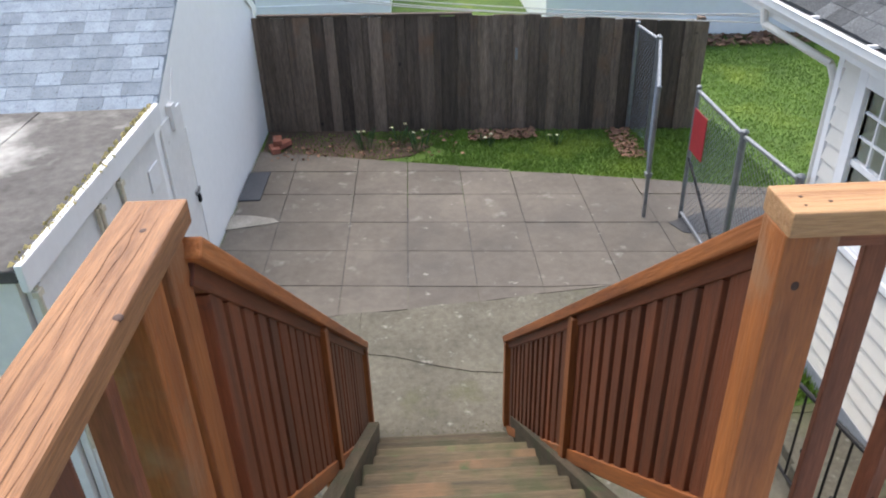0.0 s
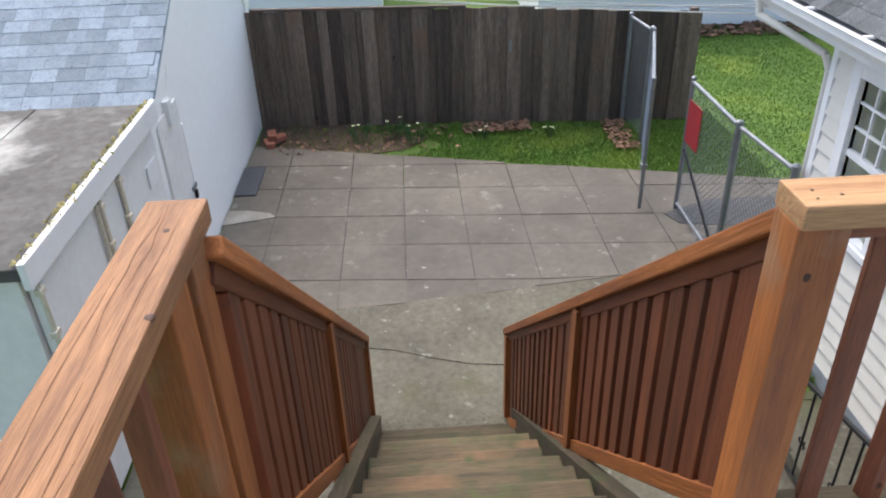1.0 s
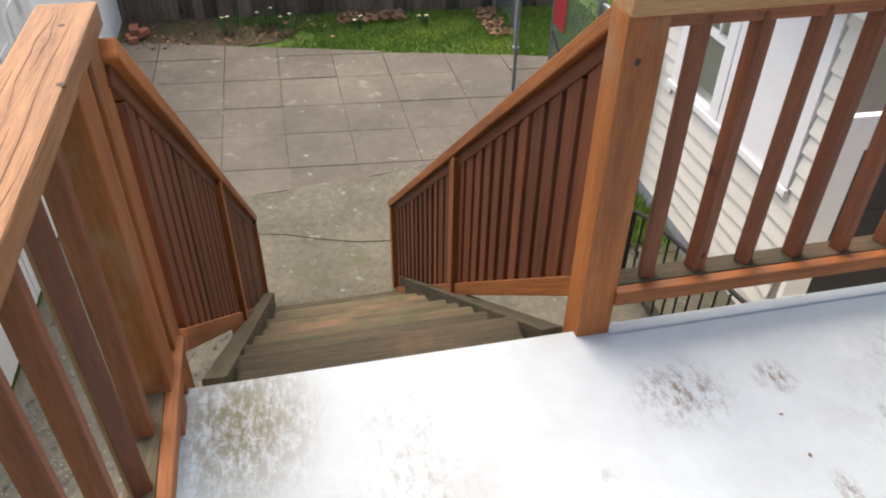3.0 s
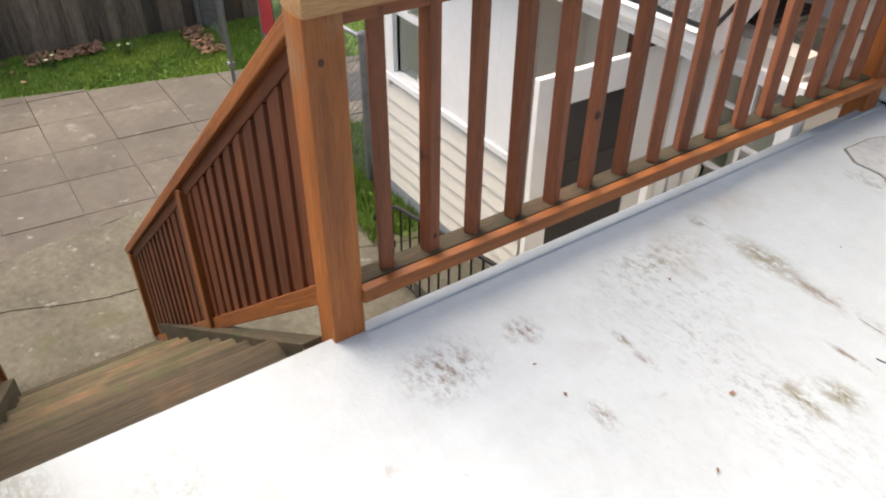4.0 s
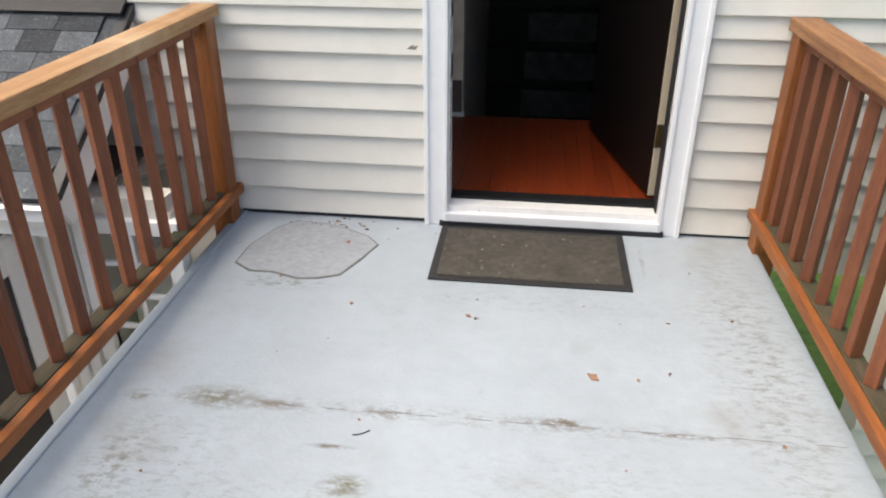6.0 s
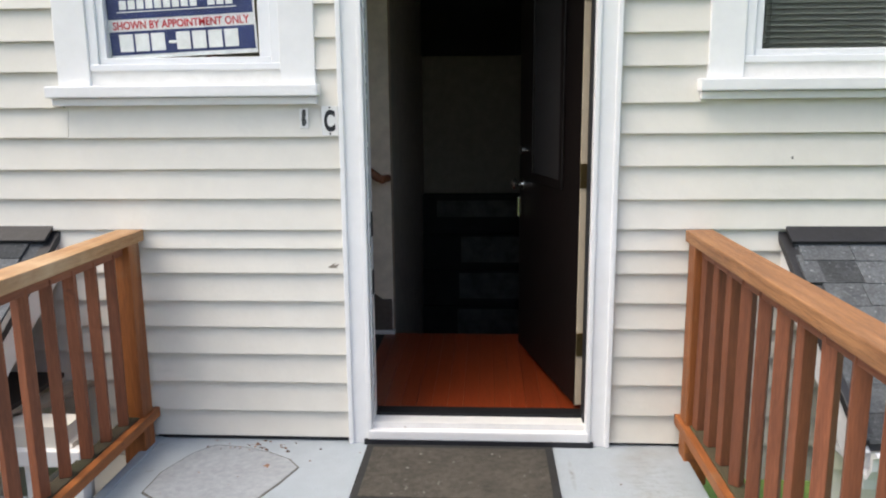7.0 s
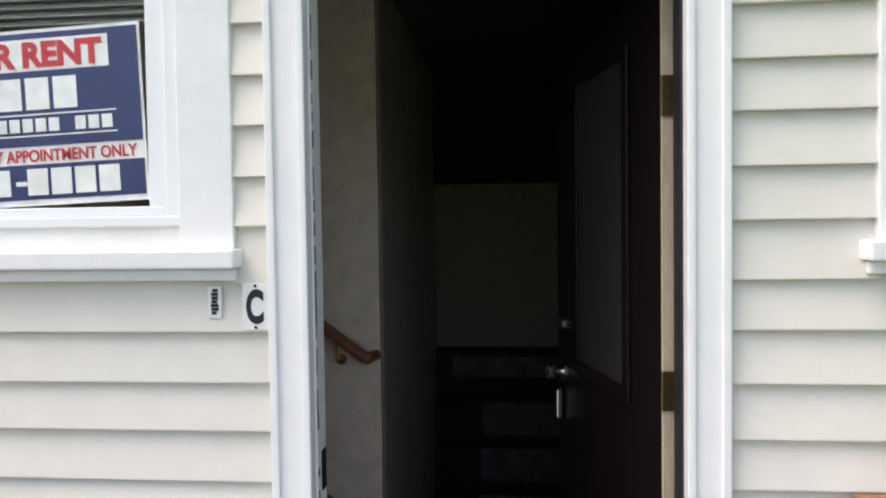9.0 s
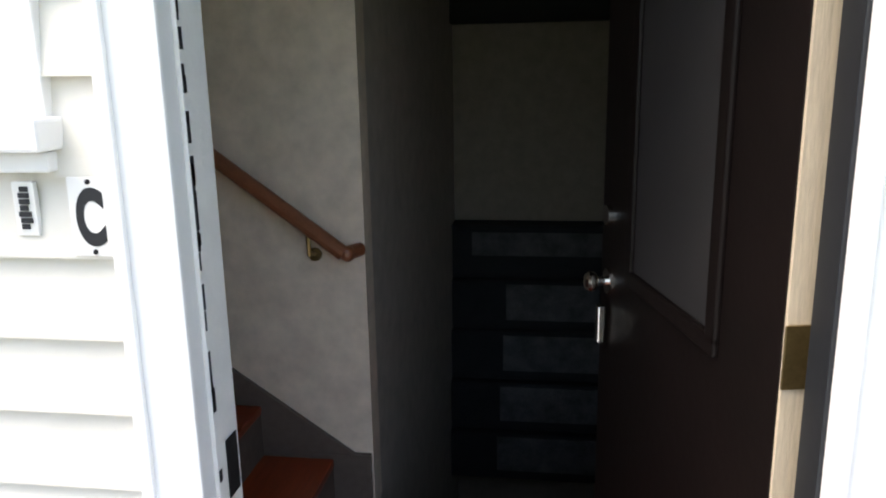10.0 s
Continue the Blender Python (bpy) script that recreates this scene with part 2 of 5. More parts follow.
BAREPINE = material("bare_pine_jamb", (0.62, 0.52, 0.38), (0.55, 0.45, 0.32), 3, 0.6, (9, 9, 0.8))
PLASTER = material("beige_plaster", (0.72, 0.63, 0.52), (0.70, 0.61, 0.50), 1.5, 0.7, bump=0.08)
# Darker copies of the beige plaster: the hall's shade is in the colour.
SHADEPLASTER = material("shaded_landing_plaster", (0.24, 0.22, 0.175), (0.22, 0.20, 0.16), 1.5, 0.7, bump=0.08)
SHADEWALL = material("shaded_hall_plaster", (0.46, 0.425, 0.37), (0.42, 0.39, 0.34), 1.5, 0.7, bump=0.08)
# Near-black tone carries the stairwell's shade as well as its carpet.
WELLSHADE = material("shaded_stairwell_carpet", (0.022, 0.026, 0.028), (0.016, 0.019, 0.021), 9, 0.95, bump=0.5, bump_scale=150)
TREADPAD = material("pale_stair_pad", (0.12, 0.125, 0.125), (0.05, 0.053, 0.053), 9, 0.9, bump=0.5, bump_scale=90)
SKIRT = material("grey_brown_skirting", (0.13, 0.105, 0.09), (0.11, 0.09, 0.075), 4, 0.5)
HANDRAILW = material("varnished_handrail", (0.26, 0.10, 0.045), (0.20, 0.075, 0.035), 3, 0.3, (9, 0.8, 9), 0.05)
NAVY = material("navy_sign_print", (0.022, 0.035, 0.135), (0.02, 0.032, 0.125), 3, 0.4, bump=0)
SIGNWHITE = material("white_sign_print", (0.78, 0.78, 0.80), (0.76, 0.76, 0.78), 3, 0.4, bump=0)
SIGNRED = material("red_sign_print", (0.50, 0.025, 0.04), (0.48, 0.024, 0.038), 3, 0.4, bump=0)
BLACKP = material("black_paint", (0.018, 0.02, 0.024), (0.015, 0.016, 0.02), 6, 0.5, bump=0)
# Slat colour toned down for the dimming of the glass in front.
BLIND = material("aluminium_blind", (0.13, 0.135, 0.115), (0.11, 0.115, 0.098), 5, 0.5, bump=0)
# Shade of unlit rooms, put into the colour of ceilings and backing walls.
ROOMSHADE = material("shaded_room_tone", (0.05, 0.045, 0.04), (0.035, 0.03, 0.028), 2, 0.8, bump=0)
FARROOF = material("far_pale_roof", (0.88, 0.88, 0.88), (0.84, 0.84, 0.84), 2, 0.7, bump=0.2)
BROWNPORCH = material("brown_porch_boards", (0.11, 0.042, 0.025), (0.08, 0.03, 0.02), 3, 0.7)
SOFFIT = material("grey_brown_soffit", (0.30, 0.26, 0.21), (0.25, 0.215, 0.175), 3, 0.8)
CABLE = material("pale_cable", (0.55, 0.54, 0.50), (0.5, 0.49, 0.46), 5, 0.6, bump=0)

glass = bpy.data.materials.new("window_glass")
glass.use_nodes = True
gb = glass.node_tree.nodes["Principled BSDF"]
gb.inputs["Transmission Weight"].default_value = 1.0
gb.inputs["Roughness"].default_value = 0.02
gb.inputs["IOR"].default_value = 1.17
gb.inputs["Base Color"].default_value = (0.9, 0.93, 0.92, 1)


# ---------------------------------------------------------------- builders
def thing(name, at, label, category, group="", kind=""):
    ob = new(name)
    ob.location = at
    ob.empty_display_size = 0.1
    bpy.context.view_layer.update()
    return tagged(ob, label, category, group, kind)


def root_place(ob):
    p = Vector((0, 0, 0))
    while ob is not None:
        p += ob.location
        ob = ob.parent
    return p


def part(name, bm, m, parent=None, label=""):
    """Links a bmesh given in world metres as one mesh object, under parent if there is one."""
    me = bpy.data.meshes.new(name)
    if parent is not None:
        bmesh.ops.translate(bm, verts=bm.verts, vec=-root_place(parent))
    bm.to_mesh(me)
    bm.free()
    me.materials.append(m)
    ob = new(name, me)
    if parent is not None:
        ob.parent = parent
    if label:
        ob["label"] = label
    return ob


def cube(bm, a, b, bevel=0.0):
    r = bmesh.ops.create_cube(bm, size=1)
    for v in r["verts"]:
        v.co = [a[i] + (b[i] - a[i]) * (v.co[i] + 0.5) for i in range(3)]
    if bevel:
        es = list({e for v in r["verts"] for e in v.link_edges})
        bmesh.ops.bevel(bm, geom=es, offset=bevel, segments=2, affect="EDGES", profile=0.6)
    return bm


def block(name, a, b, m, parent=None, bevel=0.003, label=""):
    return part(name, cube(bmesh.new(), a, b, bevel), m, parent, label)


def timber(name, a, b, w, d, m, parent, label="", bevel=0.004, up=(0, 0, 1), roll=0.0):
    """A sawn length from a to b, w across and d deep, its grain along its own z."""
    a, b = Vector(a), Vector(b)
    way = b - a
    bm = cube(bmesh.new(), (-w / 2, -d / 2, 0), (w / 2, d / 2, way.length), bevel)
    me = bpy.data.meshes.new(name)
    bm.to_mesh(me)
    bm.free()
    me.materials.append(m)
    ob = new(name, me)
    z = way.normalized()
    y = Vector(up) - z * z.dot(Vector(up))
    if y.length < 1e-3:
        y = Vector((0, 1, 0)) - z * z.y
    y.normalize()
    x = y.cross(z)
    rot = Matrix((x, y, z)).transposed()
    if parent is not None:
        ob.parent = parent
        a = a - root_place(parent)
    ob.matrix_local = Matrix.Translation(a) @ rot.to_4x4() @ Matrix.Rotation(roll, 4, "Z")
    if label:
        ob["label"] = label
    return ob


def prism(bm, pts, z0, z1):
    """A flat-sided prism over a polygon of (x, y)."""
    lo = [bm.verts.new((x, y, z0)) for x, y in pts]
    hi = [bm.verts.new((x, y, z1)) for x, y in pts]
    bm.faces.new(hi)
    bm.faces.new(lo[::-1])
    n = len(pts)
    for k in range(n):
        bm.faces.new((lo[k], lo[(k + 1) % n], hi[(k + 1) % n], hi[k]))
    bmesh.ops.recalc_face_normals(bm, faces=bm.faces)
    return bm


def tube(bm, a, b, r, n=8):
    a, b = Vector(a), Vector(b)
    q = (b - a).to_track_quat("Z", "Y")
    rings = []
    for p in (a, b):
        rings.append([bm.verts.new(p + q @ Vector((r * math.cos(2 * math.pi * k / n), r * math.sin(2 * math.pi * k / n), 0))) for k in range(n)])
    for k in range(n):
        bm.faces.new((rings[0][k], rings[0][(k + 1) % n], rings[1][(k + 1) % n], rings[1][k]))
    bm.faces.new(rings[0][::-1])
    bm.faces.new(rings[1])
    return bm


def pipe(name, a, b, r, m, parent, label="", n=10):
    return part(name, tube(bmesh.new(), a, b, r, n), m, parent, label)


def ball(bm, c, r, seg=12):
    v = bmesh.ops.create_uvsphere(bm, u_segments=seg, v_segments=seg // 2 + 1, radius=1)["verts"]
    for p in v:
        p.co = Vector(c) + Vector((p.co.x * r[0], p.co.y * r[1], p.co.z * r[2]))
    return bm


def lap_board(x0, x1, z0, z1, y, parent, m=SIDING, name="clapboard"):
    """One lapped board on a wall that faces -y: thick at its foot, thin at its head."""
    dz = random.uniform(-0.003, 0.003)
    bm = bmesh.new()
    v = [bm.verts.new((x, y + yy, z + dz)) for x in (x0, x1) for yy, z in ((0, z0), (-0.026, z0), (-0.026, z0 + 0.004), (-0.005, z1 + 0.012), (0, z1 + 0.012))]
    for k in range(5):
        bm.faces.new((v[k], v[(k + 1) % 5], v[5 + (k + 1) % 5], v[5 + k]))
    bm.faces.new(v[4::-1])
    bm.faces.new(v[5:])
    bmesh.ops.recalc_face_normals(bm, faces=bm.faces)
    return part(name, bm, m, parent)


def text_mesh(name, body, x0, x1, z0, z1, y, m, parent, label=""):
    """Lettering in the built-in font, fitted to a box on a face that looks to -y."""
    cu = bpy.data.curves.new(name, "FONT")
    cu.body, cu.offset, cu.extrude = body, 0.02 if len(body) > 10 else 0.045, 0.0004
    tmp = bpy.data.objects.new(name, cu)
    scene.collection.objects.link(tmp)
    me = bpy.data.meshes.new_from_object(tmp.evaluated_get(bpy.context.evaluated_depsgraph_get()))
    bpy.data.objects.remove(tmp)
    xs = [v.co.x for v in me.vertices]
    ys = [v.co.y for v in me.vertices]
    base = root_place(parent)
    for v in me.vertices:
        u = (v.co.x - min(xs)) / (max(xs) - min(xs))
        w = (v.co.y - min(ys)) / (max(ys) - min(ys))
        v.co = Vector((x0 + (x1 - x0) * u, y - v.co.z, z0 + (z1 - z0) * w)) - base
    me.materials.clear()
    me.materials.append(m)
    ob = new(name, me)
    ob.parent = parent
    if label:
        ob["label"] = label
    return ob


# ---------------------------------------------------------------- ground
GZ = -1.98
gm = bmesh.new()
bmesh.ops.create_grid(gm, x_segments=40, y_segments=40, size=120)
for v in gm.verts:
    v.co.z = GZ - 0.035
ground = tagged(part("ground", gm, GRASSG), "green lawn spreading to the horizon", "ground", kind="structure")


def grass_edge(y):
    """The yard-side edge of the paving."""
    return -8.62 + (y + 4.91) * 0.275


def pad_edge(y):
    return -5.10 - (y + 4.91) * 0.11


patio = tagged(block("patio", (-7.05, -4.95, GZ - 0.03), (-5.2, 0.9, GZ - 0.007), ASPHALT, bevel=0), "square concrete paving slabs, worn and stained", "patio", kind="structure")
rows_x = [-9.6, -7.86, -7.29, -6.681, -6.133, -5.55, -4.0]
cols_y = [-4.98, -4.50, -3.80, -3.245, -2.67, -2.125, -1.47, -0.87, -0.30, 0.35, 1.0]
for j in range(len(cols_y) - 1):
    for k in range(len(rows_x) - 1):
        quad = []
        y0, y1 = cols_y[j] + 0.0035, cols_y[j + 1] - 0.0035
        for xr, y in ((rows_x[k] + 0.005, y0), (rows_x[k + 1] - 0.005, y0), (rows_x[k + 1] - 0.005, y1), (rows_x[k] + 0.005, y1)):
            x = xr + 0.09 * (y + 2.67)
            quad.append((min(max(x, grass_edge(y)), pad_edge(y) + 0.02 * math.sin(9 * y)), y))
        if y0 > -0.9 and rows_x[k] > -6.0:
            continue
        if quad[1][0] - quad[0][0] < 0.05 and quad[2][0] - quad[3][0] < 0.05:
            continue
        part("slab", prism(bmesh.new(), quad, GZ - 0.05, GZ + random.uniform(-0.003, 0.003)), CONCRETE, patio)
pad = tagged(block("pavement", (-5.6, -4.95, GZ - 0.03), (-1.0, -0.3, GZ - 0.005), PADCONC, bevel=0), "rough mossy concrete pad below the stairs", "pavement", kind="structure")
for y0, y1 in ((-4.93, -3.62), (-3.61, -0.9), (-0.89, 0.3)):
    def cx(y, c):
        return c + 0.28 * (y + 2.93) + 0.03 * math.sin(6 * y)
    steps_y = [y0 + (y1 - y0) * q / 10 for q in range(11)]
    far = [(pad_edge(y) + 0.02 * math.sin(9 * y) + 0.012, y) for y in steps_y]
    mid = [(min(cx(y, -4.53), -3.9), y) for y in steps_y]
    part("slab", prism(bmesh.new(), far + [(x - 0.0006, y) for x, y in mid[::-1]], GZ - 0.05, GZ + 0.004), PADCONC, pad)
    part("slab", prism(bmesh.new(), [(x + 0.0006, y) for x, y in mid] + [(-1.0, y1), (-1.0, y0)], GZ - 0.05, GZ - 0.002), PADCONC, pad)
tagged(part("asphalt_patch", prism(bmesh.new(), [(-6.50, -0.78), (-6.74, -0.25), (-6.7, 1.0), (-6.15, 1.0), (-6.13, 0.1), (-6.30, -0.70)], GZ - 0.02, GZ + 0.006), ASPHALT),
       "dark asphalt patch under the chain-link fence", "asphalt", kind="structure")
tagged(part("cement_patch", prism(bmesh.new(), [(-6.72, -4.99), (-7.02, -4.99), (-7.0, -4.80), (-6.92, -4.56), (-6.84, -4.50), (-6.80, -4.62)], GZ - 0.01, GZ + 0.0075), PALECEM),
       "pale cement patch on the paving beside the garage", "patch", kind="structure")
side_lawn = tagged(part("side_lawn", prism(bmesh.new(), [(-5.8, 1.0), (-4.66, 1.0), (-4.0, -0.48), (-3.95, -0.75), (-4.5, -1.0), (-5.7, -0.95)], GZ - 0.03, GZ + 0.008), GRASSG),
                   "strip of lawn beside the house wall", "grass", kind="structure")
soil = tagged(part("soil_bed", prism(bmesh.new(), [(-9.42, -4.98), (-8.66, -4.96), (-8.25, -3.9), (-8.4, -3.2), (-9.1, -2.6)], GZ - 0.05, GZ - 0.026), SOIL),
              "bare damp soil bed along the fence", "soil", kind="structure")


def tufts(name, spots, h, m, label, cat, lean=0.5, w=0.006):
    vs, fs = [], []
    for x, y, z in spots:
        a = random.uniform(0, 6.283)
        k = h * random.uniform(0.5, 1.2)
        dx, dy = math.cos(a) * w, math.sin(a) * w
        lx, ly = random.uniform(-lean, lean) * k, random.uniform(-lean, lean) * k
        n = len(vs)
        vs += [(x - dx, y - dy, z), (x + dx, y + dy, z), (x + lx * 0.5 + dx * 0.6, y + ly * 0.5 + dy * 0.6, z + k * 0.6), (x + lx, y + ly, z + k)]
        fs += [(n, n + 1, n + 2), (n, n + 2, n + 3)]
    me = bpy.data.meshes.new(name)
    me.from_pydata(vs, [], fs)
    me.materials.append(m)
    return tagged(new(name, me), label, cat, kind="stuff")


def scatter(n, x0, x1, y0, y1, keep=lambda x, y: True, z=GZ - 0.03):
    out = []
    while len(out) < n:
        x, y = random.uniform(x0, x1), random.uniform(y0, y1)
        if keep(x, y):
            out.append((x, y, z))
    return out


tufts("grass", scatter(27000, -9.15, -7.2, -4.9, 0.6, lambda x, y: x < grass_edge(y) - 0.01 and (y > -3.3 + 0.5 * math.sin(5 * x) or random.random() < 0.12)), 0.036, BLADE,
      "mown grass strip before the board fence", "grass")
tufts("grass", scatter(60000, -12.4, -7.0, -0.4, 5.5, lambda x, y: x < grass_edge(y) - 0.01), 0.028, BLADE, "bright green back lawn", "grass", w=0.006)
tufts("grass", scatter(9000, -5.7, -4.0, -1.0, 0.9, lambda x, y: x < -4.78 or y < -0.53, z=GZ), 0.10, BLADE, "long grass beside the house wall", "grass")
tufts("grass", [(pad_edge(y) + 0.02 * math.sin(9 * y) + 0.006 + random.uniform(-0.01, 0.01), y, GZ - 0.02) for y in [random.uniform(-4, -1) for _ in range(120)]], 0.02, BLADE,
      "sparse weeds in a paving joint", "grass")


def chips(name, spots, size, m, label, cat):
    vs, fs = [], []
    for x, y, z in spots:
        a, s = random.uniform(0, 6.283), size * random.uniform(0.5, 1.3)
        n = len(vs)
        t = random.uniform(0.2, 0.8) * s
        for q, r, hgt in ((0, 1, 0.1), (1.8, 0.6, t / s), (3.14, 1, 0.2), (4.6, 0.6, 0.05)):
            vs.append((x + s * r * math.cos(a + q), y + s * r * math.sin(a + q), z + hgt * s))
        vs.append((x, y, z - 0.3 * s))
        fs += [(n, n + 1, n + 2), (n, n + 2, n + 3), (n, n + 4, n + 1), (n + 1, n + 4, n + 2), (n + 2, n + 4, n + 3), (n + 3, n + 4, n)]
    me = bpy.data.meshes.new(name)
    me.from_pydata(vs, [], fs)
    me.materials.append(m)
    return tagged(new(name, me), label, cat, kind="stuff")


chips("leaf_litter", scatter(420, -9.02, -8.72, -2.5, -1.7, z=GZ + 0.01) + scatter(260, -8.9, -8.0, -0.85, -0.55, z=GZ + 0.02) + scatter(90, -9.0, -8.3, -4.8, -2.6, z=GZ + 0.01), 0.03, LITTER,
      "dry brown leaves gathered at the fence foot", "leaves")
tufts("moss", [(-4.53 + 0.28 * (y + 2.93) + 0.03 * math.sin(6 * y) + random.gauss(0, 0.012), y, GZ - 0.01) for y in [random.uniform(-3.6, -1.0) for _ in range(700)]]
      + [(-3.86 + random.gauss(0, 0.05), random.uniform(-3.4, -2.55), GZ - 0.01) for _ in range(900)], 0.016, MOSSG,
      "dark green moss in the pad's crack and at the stair foot", "moss", 0.8, 0.005)
chips("gravel", scatter(4200, -4.6, -1.6, -4.85, -3.58, z=GZ + 0.008), 0.012, GRAVEL, "loose grey gravel beside the stairs", "gravel")
chips("bark_mulch", scatter(1500, -13.0, -12.3, 0.5, 6.0, z=GZ), 0.05, LITTER, "brown bark mulch bed before the far wall", "mulch")

for dx, dy in ((-8.62, -3.75), (-8.72, -3.35), (-8.5, -3.1), (-8.6, -2.3), (-8.55, -1.5)):
    clump = thing("daffodil_clump", (dx, dy, GZ), "clump of green daffodil leaves with pale flowers", "flowers", "daffodils by the fence")
    tall = 0.26 if dy < -3 else 0.14
    lv = bmesh.new()
    for _ in range(34):
        a, r = random.uniform(0, 6.283), random.uniform(0, 0.09)
        x, y, hgt = dx + r * math.cos(a), dy + r * math.sin(a), tall * random.uniform(0.6, 1.1)
        ox, oy = 0.3 * hgt * math.cos(a), 0.3 * hgt * math.sin(a)
        q = [lv.verts.new(p) for p in ((x - 0.007, y, GZ - 0.02), (x + 0.007, y, GZ - 0.02), (x + ox * 0.5 + 0.006, y + oy * 0.5, GZ + hgt * 0.7), (x + ox, y + oy, GZ + hgt), (x + ox * 0.5 - 0.006, y + oy * 0.5, GZ + hgt * 0.7))]
        lv.faces.new(q)
    part("leaves", lv, LEAFG, clump)
    for _ in range(2):
        fx, fy = dx + random.uniform(-0.1, 0.1), dy + random.uniform(-0.1, 0.1)
        fb = bmesh.new()
        for k in range(6):
            a = k * 1.047
            q = [fb.verts.new(p) for p in ((fx, fy, GZ + tall * 0.8), (fx + 0.016 * math.cos(a - 0.4), fy + 0.016 * math.sin(a - 0.4), GZ + tall * 0.82), (fx + 0.03 * math.cos(a), fy + 0.03 * math.sin(a), GZ + tall * 0.81), (fx + 0.016 * math.cos(a + 0.4), fy + 0.016 * math.sin(a + 0.4), GZ + tall * 0.82))]
            fb.faces.new(q)
        part("flower", fb, PETAL, clump, "pale yellow flower")

for bx0, by0, bz, rz in ((-8.62, -4.80, 0.035, 20), (-8.76, -4.72, 0.035, -35), (-8.7, -4.77, 0.105, 10)):
    bb = cube(bmesh.new(), (-0.1, -0.05, -0.032), (0.1, 0.05, 0.032), 0.006)
    ob = part("brick", bb, BRICK)
    ob.matrix_world = pose(bx0, by0, GZ + bz, 0, 0, rz)
    tagged(ob, "loose old red brick in a corner pile", "brick", "loose bricks")

gmat = thing("ground_mat", (-7.6, -4.9, GZ), "flat dark slate-blue mat on the paving by the garage", "mat")
block("pad", (-8.02, -4.99, GZ + 0.001), (-7.33, -4.76, GZ + 0.016), SLATE, gmat, 0.004)

# ---------------------------------------------------------------- board fence
FX = -9.13
fence = thing("board_fence", (FX, -2.4, GZ), "weathered grey-brown vertical board fence", "fence")
for z in (GZ + 0.25, GZ + 1.1):
    timber("rail", (FX - 0.05, -4.95, z), (FX - 0.05, 0.25, z), 0.04, 0.09, FENCEWOOD, fence)
for y in (-4.9, -2.42, 0.2):
    timber("post", (FX - 0.1, y, GZ - 0.05), (FX - 0.1, y, -0.68), 0.09, 0.09, FENCEWOOD, fence)
y, n = -5.06, 0
while y < 0.2:
    w = random.uniform(0.15, 0.19) if n % 3 else random.uniform(0.09, 0.12)
    top = -0.60 if y < -1.78 else -0.625 - 0.04 * (y + 1.78)
    proud = 0.0 if n % 2 else 0.021
    for yy, ww in ((y, w),):
        timber("board", (FX + proud, yy + ww / 2, GZ - 0.045 + random.uniform(0.0, 0.02)), (FX + proud + random.uniform(-0.006, 0.006), yy + ww / 2, top + random.uniform(-0.012, 0.012)), ww, 0.02, FENCEWOOD, fence,
               bevel=0.003, up=(1, 0, 0))
    y += w - 0.007
    n += 1
timber("top_rail", (FX + 0.005, -4.94, -0.585), (FX + 0.005, -2.43, -0.585), 0.07, 0.03, FENCEWOOD, fence)
block("latch", (FX + 0.034, -1.93, -1.12), (FX + 0.046, -1.90, -0.98), GALV, fence, 0.003, "pale metal latch plate")

fence.rotation_euler = (0, 0, -0.09)

# ---------------------------------------------------------------- chain-link fence
def mesh_panel(name, x0, y0, x1, y1, z0, z1, parent):
    """Woven wire between two posts."""
    bm = bmesh.new()
    L = math.hypot(x1 - x0, y1 - y0)
    H = z1 - z0
    p = 0.062

    def at(u, v, s):
        k = u / L
        return Vector((x0 + (x1 - x0) * k, y0 + (y1 - y0) * k + s, z0 + v))
    u = -H
    while u < L:
        for sgn in (1, -1):
            a, b = max(u, 0.0), min(u + H, L)
            if b - a > 0.02:
                va, vb = a - u, b - u
                if sgn < 0:
                    va, vb = H - va, H - vb
                tube(bm, at(a, va, 0.001 * sgn), at(b, vb, 0.001 * sgn), 0.0021, 3)
        u += p
    return part("wire_mesh", bm, GALV, parent)


def chain_panel(name, x0, y0, x1, y1, label, group, brace=False, posts=(True, True), r=0.024):
    th = thing(name, (x0, y0, GZ), label, "fence" if "fence" in name else "gate", group)
    zt = -0.73
    for on, x, y in ((posts[0], x0, y0), (posts[1], x1, y1)):
        if on:
            pst = pipe("post", (x, y, GZ - 0.02), (x, y, zt + 0.02), r, GALV, th)
            part("cap", ball(bmesh.new(), (x, y, zt + 0.03), (r * 1.25, r * 1.25, 0.022)), GALV, th)
    pipe("top_rail", (x0, y0, zt), (x1, y1, zt), 0.018, GALV, th)
    if brace:
        pipe("bottom_rail", (x0, y0, GZ + 0.06), (x1, y1, GZ + 0.06), 0.016, GALV, th)
        pipe("brace", (x0, y0, GZ + 0.62), (x1, y1, GZ + 0.08), 0.014, IRON, th)
    mesh_panel("wire", x0, y0, x1, y1, GZ + 0.05, zt, th)
    return th


chain_panel("chain_link_fence", -8.9, -0.56, -8.28, -0.50, "galvanised chain-link fence panel against the board fence", "chain-link run")
g1 = chain_panel("chain_link_gate", -8.22, -0.50, -6.64, -0.98, "galvanised chain-link gate standing open", "chain-link run", brace=False, r=0.018)
block("latch", (-6.68, -1.01, GZ + 0.42), (-6.62, -0.95, GZ + 0.46), GALV, g1, 0.004)
g2 = chain_panel("chain_link_gate", -6.60, -0.64, -5.60, -0.65, "closed chain-link gate with a diagonal brace and a red sign", "chain-link run", brace=True, posts=(True, False), r=0.02)
